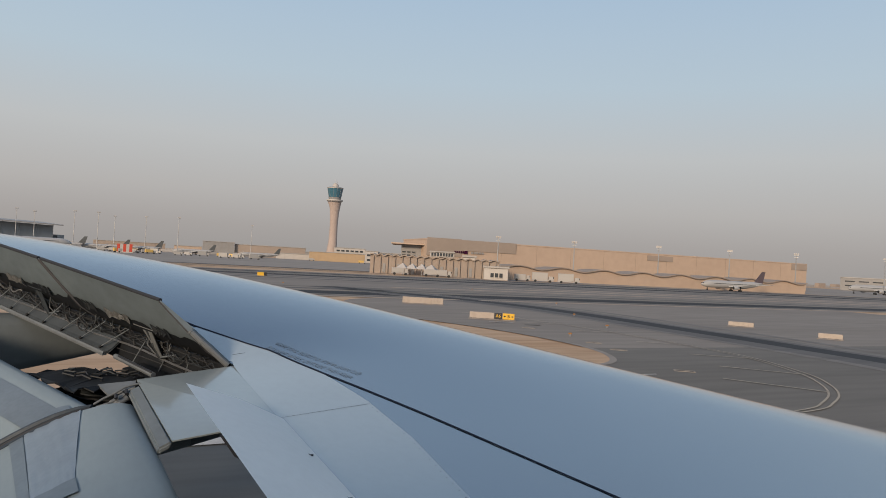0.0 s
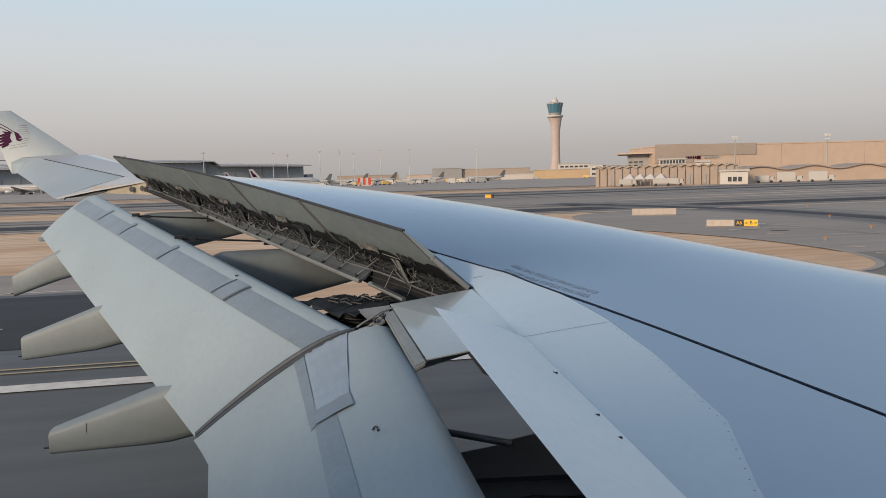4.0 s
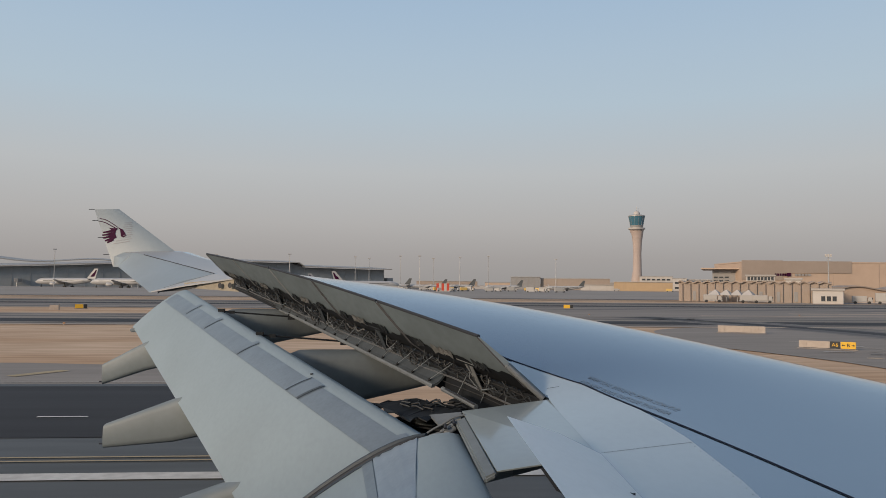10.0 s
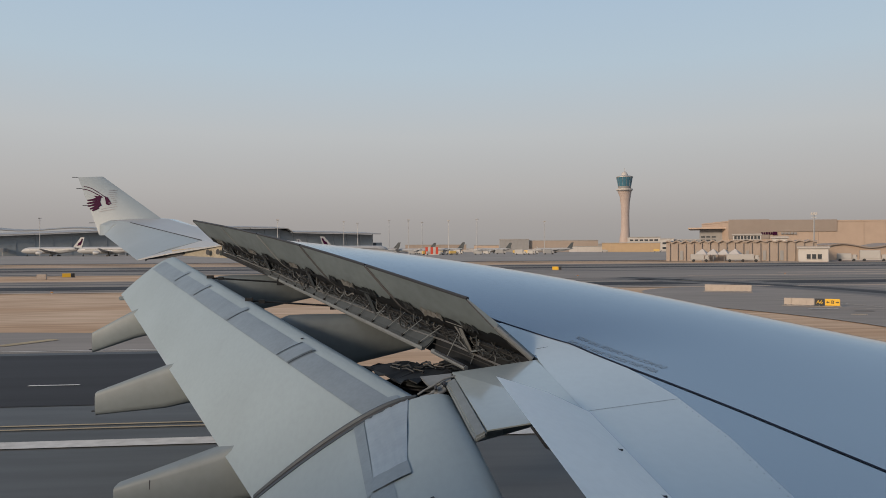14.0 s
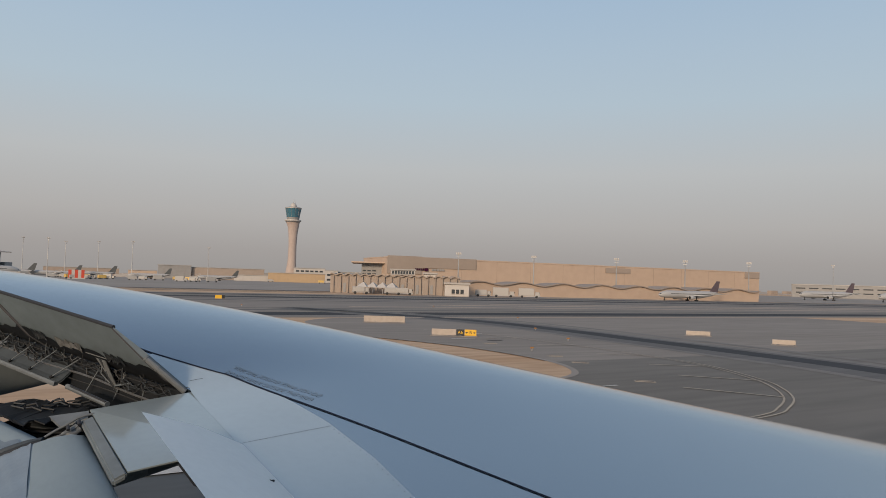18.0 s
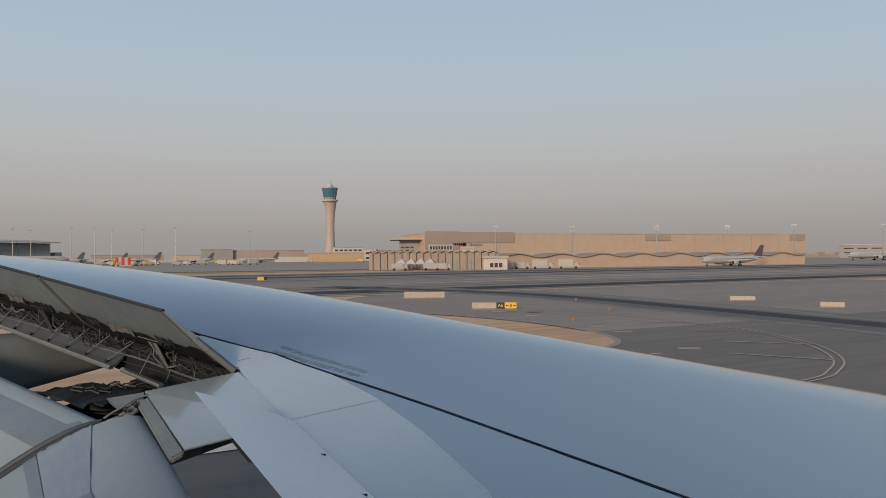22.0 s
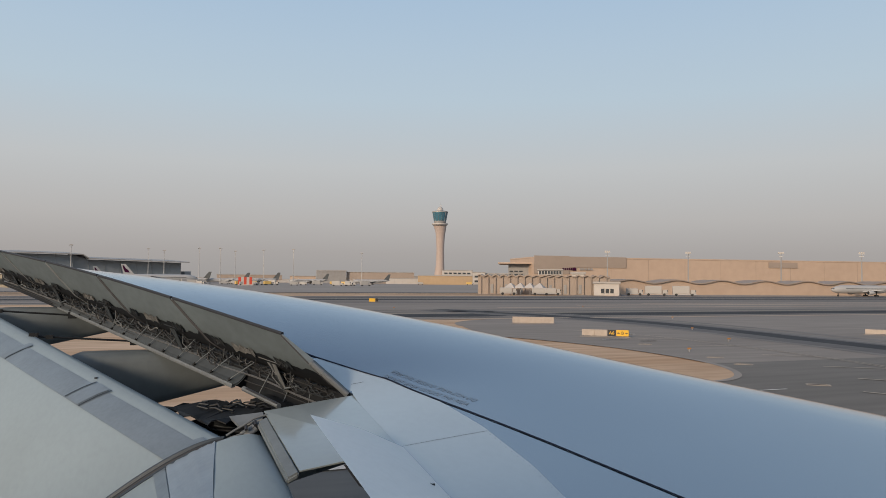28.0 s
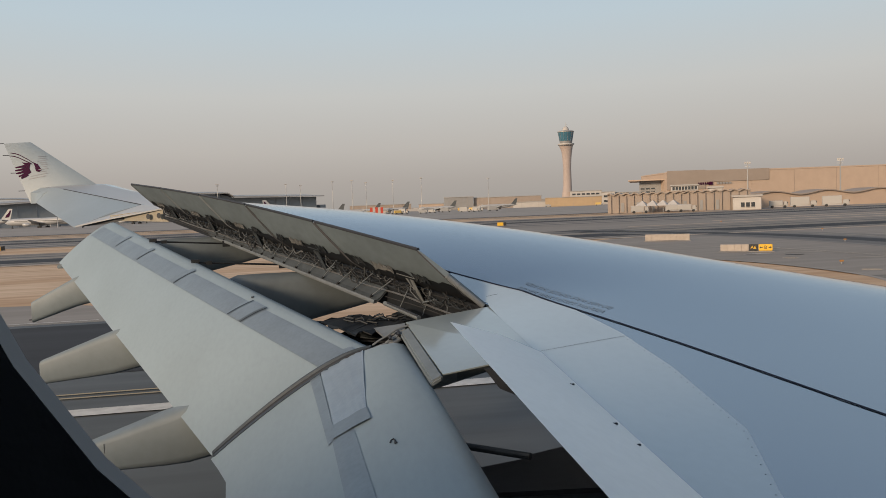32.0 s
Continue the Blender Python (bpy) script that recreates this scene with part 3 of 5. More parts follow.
# end rib and seal between the two flaps
outer = [flap_top(FO_A, FO_B, 0.0, 0.03 + 0.95 * k / 20, 0.055) for k in range(21)]
inner = [flap_top(FI_A, FI_B, 1.0, 0.155 + 0.825 * k / 20, 0.010) for k in range(21)]
rail = [[a.lerp(b, 0.0), a.lerp(b, 0.30) + Vector((0, 0, 0.012)), a.lerp(b, 0.55), a.lerp(b, 0.55) - Vector((0, 0, 0.06)), a - Vector((0, 0, 0.07))] for a, b in zip(outer, inner)]
part("end_rail", loft(rail), M_RAIL, flap_out, "worn dark grey end rail")
rail = [[a.lerp(b, 0.86), a.lerp(b, 1.0) + Vector((0, 0, 0.004)), b + Vector((0, -0.02, -0.008)), a.lerp(b, 0.86) - Vector((0, 0, 0.05))] for a, b in zip(outer[3:], inner[3:])]
part("end_seal", loft(rail), M_RAIL, flap_in, "worn dark grey end seal")
rail = [[a.lerp(b, 0.60) - Vector((0, 0, 0.006)), a.lerp(b, 0.9) - Vector((0, 0, 0.010)), a.lerp(b, 0.9) - Vector((0, 0, 0.05)), a.lerp(b, 0.6) - Vector((0, 0, 0.05))] for a, b in zip(outer, inner)]
part("gap_seal", loft(rail), M_SEAL, flap_in, "black gap seal")
flap_quad("end_plate", FO_A, FO_B, ((0.0, 0.10), (0.004, 0.30), (0.018, 0.30), (0.016, 0.08)), M_STRIP, flap_out, 0.012)

# ---- fixed shroud panel between the spoilers ----
sh_top = [(0.82, 7.75, 4.255), (1.815, 8.0, z_hinge(8.0)), (1.80, 6.06, z_hinge(6.06)), (0.94, 6.1, 4.043)]
part("shroud_panel", slab(sh_top, 0.012), M_SHROUD, airliner, "white fixed shroud panel")
bm = slab([(0.73, 7.52, 4.195), (0.838, 7.6, 4.228), (0.938, 6.1, 4.036), (0.835, 6.1, 3.985)], 0.06)
bmesh.ops.bevel(bm, geom=bm.edges[:], offset=0.016, segments=2, affect="EDGES")
part("shroud_edge", bm, M_EDGE, airliner, "grey rounded shroud edge member", smooth=True)
part("shroud_flange", slab([(0.815, 7.755, 4.245), (0.492, 8.05, 4.165), (0.57, 7.70, 4.125), (0.79, 7.6, 4.205)], 0.02), M_LIP, airliner, "grey flange dropping from the shroud panel")
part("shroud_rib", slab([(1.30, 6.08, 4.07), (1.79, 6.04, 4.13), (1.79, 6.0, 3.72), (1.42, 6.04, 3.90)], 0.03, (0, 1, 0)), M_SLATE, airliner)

# ---- spoilers ----
def hinge_pt(y):
    return Vector((x_hinge(y), y, z_hinge(y) + 0.015))


def spoiler_edge(q):
    """The raised trailing edge, from its inboard to its outboard end."""
    a, b = Vector((1.085, 8.36, 4.995)), Vector((-4.41, 18.35, 6.29))
    p = a.lerp(b, q)
    p.z += 0.10 * math.sin(math.pi * q)
    return p


def under(row, f):
    """A point on a spoiler's lower skin, a share f of the way from hinge to edge."""
    at = (0, 0.25, 0.6, 1.0)
    j = 0 if f < 0.25 else 1 if f < 0.6 else 2
    return row[j].lerp(row[j + 1], (f - at[j]) / (at[j + 1] - at[j]))


cuts = (0.0, 0.22, 0.425, 0.61, 0.81, 1.0)
for i, (q0, q1) in enumerate(zip(cuts, cuts[1:])):
    g = 0.0022
    n, rows_t, rows_b = 6, [], []
    for k in range(n + 1):
        q = q0 + g + (q1 - q0 - 2 * g) * k / n
        h, e = hinge_pt(8.08 + (18.45 - 8.08) * q), spoiler_edge(q)
        nrm = (e - h).cross(Vector((-0.47, 0.87, 0.13))).normalized()
        if nrm.z < 0:
            nrm = -nrm
        row = []
        for j, th in ((0, 0.03), (0.25, 0.075), (0.6, 0.05), (1.0, 0.012)):
            row.append((h.lerp(e, j) - nrm * th))
        rows_b.append(row)
        rows_t.append([h.lerp(e, j) + nrm * 0.012 * math.sin(math.pi * j) for j in (1.0, 0.6, 0.25, 0.0)])
    sp = part("spoiler", loft([t + b for t, b in zip(rows_t, rows_b)]), M_UNDER, airliner, "raised spoiler panel, pale on top and grey beneath", smooth=True)
    bm = bmesh.new()
    vr = [[bm.verts.new(p + (p - t[::-1][j]).normalized() * 0.003) for j, p in enumerate(b)] for t, b in zip(rows_t, rows_b)]
    for r0, r1 in zip(vr, vr[1:]):
        for j in range(3):
            bm.faces.new((r0[j], r0[j + 1], r1[j + 1], r1[j]))
    part("underside", bm, M_UNDER, sp, "dull grey stained underside", smooth=True)
    bm = bmesh.new()
    tube(bm, [t[0] + Vector((0, 0, 0.002)) for t in rows_t], 0.023, 6)
    part("edge_seal", bm, M_SEAL, sp, "black trailing edge seal")
    for end, sgn in ((0, 1), (-1, -1)):
        bm = bmesh.new()
        tube(bm, [p + Vector((0.0, 0.010 * sgn, -0.008)) for p in rows_b[end]], 0.013, 5)
        part("end_seal", bm, M_SEAL if i + (end < 0) < 3 else M_LIP, sp)
        if i == 0 and end == 0:
            bm = bmesh.new()
            tube(bm, [rows_b[0][0].lerp(rows_b[0][3], f) + Vector((0.01, -0.035, -0.03)) for f in (0.03, 0.2, 0.4, 0.56)], 0.034, 8)
            part("end_bead", bm, M_LIP, sp, "pale rounded bead along the end", smooth=True)
            for f in (0.40, 0.56):
                p_ = rows_b[0][0].lerp(rows_b[0][3], f) + Vector((0.01, -0.035, -0.03))
                part("bead_clip", rods(0.040, (p_, p_ + (rows_b[0][3] - rows_b[0][0]).normalized() * 0.02), n=10), M_LIP, sp, "grey clip on the bead")
    # dark wavy band along the panel's nose, standing in for shaded bay clutter
    bm = bmesh.new()
    vr = []
    for k in range(37):
        f_ = k / 36 * n
        a0 = min(n - 1, int(f_))
        row = [rows_b[a0][j].lerp(rows_b[a0 + 1][j], f_ - a0) for j in range(4)]
        nrm = (rows_t[a0][3] - rows_b[a0][0]).normalized()
        reach = 0.35 + 0.055 * math.sin(0.42 * k + 1.7 * i) + 0.035 * math.sin(0.95 * k + 2.3 * i) + 0.010 * math.sin(2.3 * k + i)
        vr.append([bm.verts.new(under(row, f) - nrm * 0.012) for f in (0.0, 0.12, 0.25, max(0.27, reach))])
    for r0, r1 in zip(vr, vr[1:]):
        for j in range(3):
            bm.faces.new((r0[j], r0[j + 1], r1[j + 1], r1[j]))
    part("nose_dark_band", bm, M_DARK, sp, "dark wavy band standing in for shaded bay clutter", smooth=True)
    # torn pale pieces hanging by the hinge
    for f, wide in ((0.28, 0.10), (0.62, 0.16), (0.86, 0.08)):
        k = f * n
        a0, b0 = int(k), k - int(k)
        row = [rows_b[a0][j].lerp(rows_b[a0 + 1][j], b0) for j in range(4)]
        along = (rows_b[a0 + 1][0] - rows_b[a0][0]).normalized()
        down = (row[3] - row[0]).cross(along).normalized()
        if down.z > 0:
            down = -down
        bm = bmesh.new()
        top, low = [], []
        for j in range(9):
            x = (j / 8 - 0.5) * 2 * wide * (1.7 - 0.6 * q0)
            fringe = 0.045 + 0.03 * math.sin(3.7 * j + 5 * i + 9 * f) + (0.03 if j % 3 == 1 else 0.0)
            top.append(bm.verts.new(under(row, 0.41 + 0.03 * math.sin(2.1 * j + i)) + along * x + down * 0.012))
            low.append(bm.verts.new(under(row, 0.37 - fringe) + along * (x + 0.02 * math.sin(5 * j)) + down * (0.035 + 0.02 * math.sin(2.9 * j + i))))
        for j in range(8):
            bm.faces.new((top[j], top[j + 1], low[j + 1], low[j]))
        bmesh.ops.solidify(bm, geom=bm.faces[:], thickness=0.004)
        part("torn_seal", bm, M_TORN if wide > 0.1 else M_BAY, sp, "frayed pale seal piece")
    # actuator, perforated rail and lug
    q = (q0 + q1) / 2 - 0.015
    h, e = hinge_pt(8.08 + 10.37 * q), spoiler_edge(q)
    size = 1 - 0.35 * q
    a = h.lerp(e, 0.30) + Vector((-0.03, 0, -0.085))
    base = h + Vector((-0.05, 0, -0.26 * size))
    bm = bmesh.new()
    rod(bm, base, base.lerp(a, 0.6), 0.035, n=10), rod(bm, base.lerp(a, 0.55), a, 0.018, n=8)
    part("actuator", bm, M_BAY, sp, "steel hydraulic actuator")
    d = (hinge_pt(8.08 + 10.37 * (q + 0.05)) - h).normalized()
    m = Matrix.Translation(a + Vector((0, 0, 0.03))) @ d.to_track_quat("X", "Z").to_matrix().to_4x4()
    bm = bmesh.new()
    for c in range(8):
        box(bm, (-0.21 + 0.06 * c, 0, 0), (0.022, 0.05, 0.016), m)
    box(bm, (0, 0.026, 0), (0.46 * size, 0.016, 0.022), m), box(bm, (0, -0.026, 0), (0.46 * size, 0.016, 0.022), m)
    part("rail", bm, M_BRACKET if i == 0 else M_BAY, sp, "pale perforated rail")
    foot = h.lerp(base, 0.75) + Vector((-0.05, -0.08, 0))
    part("bracket", slab([a + d * 0.10, a - d * 0.09, foot - d * 0.02, foot + d * 0.02], 0.014, (-0.8, -0.5, 0.2)), M_BRACKET if i == 0 else M_BAY, sp, "grey triangular lug bracket")
    part("link_rod", rods(0.011, (foot, foot + Vector((0.14, -0.20, 0.05)) * size), (foot, base + Vector((-0.03, 0.14, -0.02))), n=6), M_STRUT, sp, "short pale link rod")

# inboard spoiler, slightly raised
in_t = [(1.02, 6.12, 4.495), (1.03, 0.5, 4.20)]
bm = bmesh.new()
secs = []
for k in range(13):
    q = k / 12
    y = 6.08 + (0.5 - 6.08) * q
    h = Vector((1.822, y, z_top(1.822, y) + 0.0055))
    e = Vector(in_t[0]).lerp(Vector(in_t[1]), q)
    m_ = h.lerp(e, 0.45) + Vector((0, 0, 0.03))
    secs.append([h, m_, e, e - Vector((-0.002, 0, 0.003)), m_ - Vector((0, 0, 0.09)), h - Vector((0, 0, 0.03))])
bm.free()
part("inboard_spoiler", loft(secs), M_BRIGHT, airliner, "white inboard spoiler panel slightly raised", smooth=True)

# ---- rear spar bay under the spoilers ----
bay = thing("spoiler_bay")
bay.parent = airliner
bay.name = "spoiler_bay"
lip_in, lip_out = Vector((0.62, 9.75, 4.24)), Vector((-3.52, 18.2, 5.40))


def lip(q):
    return lip_in.lerp(lip_out, q)


secs = []
for k in range(21):
    y = 8.1 + (18.4 - 8.1) * k / 20
    x, z = x_hinge(y) - 0.055, z_hinge(y)
    dz = 0.44 - 0.20 * k / 20
    secs.append([(x, y, z - 0.02), (x + 0.05, y, z - 0.02), (x + 0.05, y, z - dz), (x, y, z - dz)])
# web colour near black, so the recess reads as shaded
part("spar_web", loft(secs), M_DARK, airliner, "stained rear spar web, near black for the bay's shade")
def shelf_in(q):
    """The forward, higher edge of the shelf, close to the spar."""
    p = lip(q)
    y = p.y + 0.06
    return Vector((x_hinge(y) - 0.06, y, p.z + 0.52 * (z_hinge(y) - p.z)))


secs, edge = [], []
for k in range(21):
    p, f = lip(k / 20), shelf_in(k / 20)
    m_ = p.lerp(f, 0.45) - Vector((0, 0, 0.025))
    secs.append([p + Vector((0.03, 0.015, 0.018)), m_, f, f - Vector((0, 0, 0.03)), m_ - Vector((0, 0, 0.03)), p + Vector((0.03, 0.015, -0.018))])
    edge.append([p, p + Vector((0.012, 0, 0.025)), p + Vector((0.05, 0.025, 0.022)), p + Vector((0.05, 0.025, -0.02)), p - Vector((0, 0, 0.025))])
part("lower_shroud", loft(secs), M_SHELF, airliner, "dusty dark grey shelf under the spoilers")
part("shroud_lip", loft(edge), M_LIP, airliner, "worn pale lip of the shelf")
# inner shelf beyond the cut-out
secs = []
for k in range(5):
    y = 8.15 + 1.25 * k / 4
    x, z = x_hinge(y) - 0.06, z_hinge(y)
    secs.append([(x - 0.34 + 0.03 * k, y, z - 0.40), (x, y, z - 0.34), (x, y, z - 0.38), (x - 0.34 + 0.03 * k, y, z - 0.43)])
part("inner_shelf", loft(secs), M_DARK, airliner, "shelf at the inner end, bay shade in its colour")
rng = random.Random(4)
for k in range(20):
    q = (k + 0.35) / 20
    p = lip(q).lerp(shelf_in(q), 0.22) + Vector((0, 0, 0.0))
    y = p.y - 0.24 + 0.12 * q + rng.uniform(-0.03, 0.03)
    h = hinge_pt(y) + Vector((-0.075, 0, 0.01 + rng.uniform(-0.03, 0.02)))
    st = part("strut", rods(0.0065 + 0.0015 * (k % 3 == 0), (p, h), n=6), M_STRUT, bay, "thin pale strut")
    part("strut_foot", rods(0.018, (p, p.lerp(h, 0.08)), n=6), M_DARK, st)
for k, (y, dx, dy, dz) in enumerate(((9.35, -0.20, 0.10, -0.36), (8.95, -0.16, 0.12, -0.36), (8.62, -0.10, 0.08, -0.34))):
    h = hinge_pt(y)
    part("strut", rods(0.007, (h + Vector((-0.06, 0, -0.05)), h + Vector((dx, dy, dz))), n=6), M_STRUT, bay, "thin pale strut")
for k in range(84):
    q = k / 83
    s = 1 - 0.45 * q
    d = (hinge_pt(8.6 + 9.6 * q) - hinge_pt(8.3 + 9.6 * q)).normalized()
    h = hinge_pt(8.3 + 9.7 * q) + Vector((rng.uniform(-0.13, -0.06), 0, (0.03 - 0.24 * rng.random()) * s))
    run, curl, turn, phase = rng.uniform(0.25, 0.9), rng.uniform(0.015, 0.075) * s, rng.uniform(0.5, 1.3), rng.uniform(0, 6.3)
    pts = []
    for j in range(15):
        a = phase + turn * j
        pts.append(h + d * (run * (j / 14 - 0.5) + 0.6 * curl * math.cos(a)) + Vector((0.02 * math.cos(0.7 * a), 0, curl * math.sin(a))))
    bm = bmesh.new()
    tube(bm, pts, rng.choice((0.004, 0.006, 0.008, 0.012)), 5)
    part("hydraulic_line", bm, (M_HOSE, M_BAY, M_DARK, M_BAY, M_HOSE, M_HOSE, M_BRACKET)[k % 7], bay, smooth=True)
for k in range(22):
    q = (k + 0.3) / 22
    y = 8.35 + 9.8 * q
    h = hinge_pt(y) + Vector((0.0, 0, -0.18 * (1 - 0.4 * q)))
    bm = bmesh.new()
    m = Matrix.Translation(h) @ pose(0, 0, 0, rng.uniform(-20, 20), rng.uniform(-20, 20), rng.uniform(0, 90))
    box(bm, (0, 0, 0), (rng.uniform(0.06, 0.16), rng.uniform(0.03, 0.07), rng.uniform(0.08, 0.22) * (1 - 0.4 * q)), m)
    box(bm, (0.03, 0.02, 0.05), (0.05, 0.08, 0.04), m)
    part("bay_bracket", bm, M_DARK, bay)
# closing rib at the outer end with lightening holes
for k in range(2):
    bm = bmesh.new()
    c = Vector((-3.83 - 0.30 * k, 18.58 + 0.25 * k, 5.52 - 0.01 * k))
    bmesh.ops.create_circle(bm, cap_ends=True, radius=0.07, segments=16, matrix=Matrix.Translation(c + Vector((-0.035, -0.05, 0))) @ pose(0, 0, 0, 90, 0, -35))
    part("lightening_hole", bm, M_SEAL, airliner)
part("closing_rib", slab([(-3.70, 18.5, 5.69), (-5.30, 19.75, 5.57), (-5.30, 19.75, 5.44), (-3.62, 18.45, 5.36)], 0.03, (-0.6, -0.8, 0)), M_PRIMER, airliner, "cream primed closing rib")
# dark machinery at the inner end of the bay, over the flap nose
for k in range(16):
    c = Vector((0.50 + 0.075 * k, 8.12 + 0.05 * (k % 5), 3.88 + 0.013 * k))
    bm = bmesh.new()
    m = Matrix.Translation(c) @ pose(0, 0, 0, rng.uniform(-30, 30), rng.uniform(-30, 30), rng.uniform(0, 180))
    box(bm, (0, 0, 0), (rng.uniform(0.12, 0.30), 0.05, rng.uniform(0.04, 0.10)), m), box(bm, (0.06, 0.03, 0.03), (0.05, 0.08, 0.05), m)
    part("drive_fitting", bm, rng.choice((M_DARK, M_BAY, M_HOSE)), bay)
# beam, rod and cove fittings near the kink
part("track_beam", rods(0.031, ((1.04, 8.3, 4.205), (0.716, 9.05, 4.303)), n=8), M_LIP, airliner, "grey track beam")
part("track_slot", rods(0.012, ((1.02, 8.3, 4.232), (0.74, 8.95, 4.318)), n=6), M_SEAL, airliner)
part("torque_tube", rods(0.028, ((0.98, 5.50, 3.6), (1.42, 5.12, 3.6)), n=10), M_BAY, airliner, "dark torque tube")
# dark stepped slabs below the gap inboard of the shroud panel
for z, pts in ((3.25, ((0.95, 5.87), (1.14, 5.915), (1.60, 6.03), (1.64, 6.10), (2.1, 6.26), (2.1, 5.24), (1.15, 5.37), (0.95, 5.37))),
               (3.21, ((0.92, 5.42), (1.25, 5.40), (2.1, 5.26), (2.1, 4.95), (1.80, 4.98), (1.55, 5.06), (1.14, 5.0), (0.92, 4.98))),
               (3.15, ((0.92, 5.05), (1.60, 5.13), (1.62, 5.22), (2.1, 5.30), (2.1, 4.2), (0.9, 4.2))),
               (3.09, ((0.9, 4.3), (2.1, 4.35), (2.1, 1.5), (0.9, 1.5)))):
    part("underwing_slab", slab([(x, y, z) for x, y in pts], 0.06), M_SLATE, airliner, "dark slate stepped slab under the wing")
def flap_nose(y):
    q = (y - 7.46) / (17.75 - 7.46)
    return Vector((0.52 + (-4.66 - 0.52) * q, y, 3.98 + (5.38 - 3.98) * q))


for k, (dx, dy, dz, mt) in enumerate(((0, 0, 0, M_DARK), (0.10, 0.05, 0.018, M_SHELF), (0.22, -0.02, 0.034, M_HOSE), (0.34, 0.10, 0.05, M_BAY))):
    bm = bmesh.new()
    ring_ = []
    for j in range(22):
        a = 2 * math.pi * j / 22
        wob = 1 + 0.16 * math.sin(3 * a + 2 * k) + 0.10 * math.sin(7 * a + k) + 0.07 * ((j * 7 + k) % 5 - 2) / 2
        u, v = 0.48 * (1 - 0.17 * k) * wob * math.cos(a), 0.40 * (1 - 0.15 * k) * wob * math.sin(a)
        ring_.append((0.56 + dx + u * 0.94 - v * 0.30, 8.38 + dy + u * -0.30 + v * 0.9, 4.03 + dz + 0.018 * math.sin(4 * a + k) + 0.05 * u))
    part("cove_seal", slab(ring_, 0.02), mt, airliner, "torn dark seal over the flap nose")
ragged = []
for (x0, y0), (x1, y1) in zip(*[[(-0.22, 9.0), (0.434, 9.33), (0.695, 8.95), (1.035, 9.16), (1.03, 8.50), (0.70, 8.1), (0.30, 7.85), (0.10, 8.3)][k:] + [(-0.22, 9.0), (0.434, 9.33)][:k] for k in (0, 1)]):
    for j in range(5):
        f = j / 5
        ragged.append((x0 + (x1 - x0) * f + 0.03 * math.sin(4.1 * j + 9 * x0), y0 + (y1 - y0) * f + 0.05 * math.sin(2.7 * j + 5 * y0), 4.14 + 0.02 * math.sin(3 * j + y0)))
part("cove_fabric", slab(ragged, 0.012), M_DARK, airliner, "torn black fabric in the cove")
for k in range(6):
    bm = bmesh.new()
    x0, y0 = 0.25 + 0.13 * k, 9.1 - 0.14 * (k % 3)
    tube(bm, [(x0 + 0.07 * math.sin(1.9 * j + k), y0 - 0.07 * j, 4.165 + 0.018 * math.sin(2.3 * j + k)) for j in range(8)], 0.010, 5)
    part("fabric_fold", bm, (M_BAY, M_HOSE, M_DARK)[k % 3], airliner, smooth=True)
for y in (12.75, 15.0):
    bm = bmesh.new()
    top = Vector((x_hinge(y) - 0.02, y, z_hinge(y) - 0.40 + 0.012 * (y - 9)))
    nose = flap_nose(y - 0.15) + Vector((-0.05, 0, 0.03))
    rod(bm, top, nose, 0.016, n=8)
    box(bm, top.lerp(nose, 0.85), (0.10, 0.05, 0.06)), box(bm, nose, (0.12, 0.10, 0.10)), box(bm, top, (0.14, 0.10, 0.12))
    part("flap_link", bm, M_DARK, airliner, "dark flap drive link")
for k in range(4):
    o = (-0.075 - 0.006 * k, -0.08 - 0.07 * k)
    bm = bmesh.new()
    pts = []
    for j in range(36):
        y = 8.25 + 9.9 * j / 35
        h = hinge_pt(y)
        pts.append(h + Vector((o[0] + 0.012 * math.sin(j * 1.3 + k), 0, o[1] * (1 - 0.035 * (y - 8)) + 0.012 * math.sin(j * 0.9 + 2 * k))))
    tube(bm, pts, (0.007, 0.010, 0.013)[k % 3], 6)
    part("supply_pipe", bm, (M_HOSE, M_BAY, M_PIPE)[k % 3], bay, "thin pipe along the spar", smooth=True)
for k in range(30):
    q = (k + 0.2) / 30
    h = hinge_pt(8.5 + 9.7 * q)
    e = spoiler_edge(q)
    p = h.lerp(e, 0.22) + Vector((-0.02, 0, -0.08))
    l_ = h + Vector((-0.09, rng.uniform(-0.25, 0.25), -0.10))
    m_ = h + Vector((-0.05, rng.uniform(-0.2, 0.2), -0.2 * (1 - 0.4 * q)))
    bm = bmesh.new()
    tube(bm, [p, p.lerp(m_, 0.5) + Vector((-0.05, 0.04, -0.02)), m_, m_.lerp(l_, 0.5) + Vector((-0.02, -0.05, -0.02)), l_], 0.006, 5)
    part("wiring_loop", bm, (M_HOSE, M_BAY, M_LIP)[k % 3], bay, "hanging cable loop", smooth=True)
bm = bmesh.new()
tube(bm, [(0.44, 7.6, 4.055), (0.52, 7.6, 4.105), (0.60, 7.6, 4.145), (0.70, 7.61, 4.205), (0.77, 7.62, 4.225), (0.84, 7.62, 4.238)], 0.012, 8)
tube(bm, [(0.46, 7.52, 4.045), (0.58, 7.50, 4.085), (0.68, 7.52, 4.13), (0.75, 7.55, 4.19)], 0.012, 6)
part("hinge_arm", bm, M_LIP, airliner, "pale bent hinge arm at the flap kink", smooth=True)
bm = slab([(0.56, 7.52, 4.10), (0.69, 7.56, 4.175), (0.74, 7.50, 4.13), (0.66, 7.46, 4.085)], 0.03)
bmesh.ops.bevel(bm, geom=bm.edges[:], offset=0.008, segments=1, affect="EDGES")
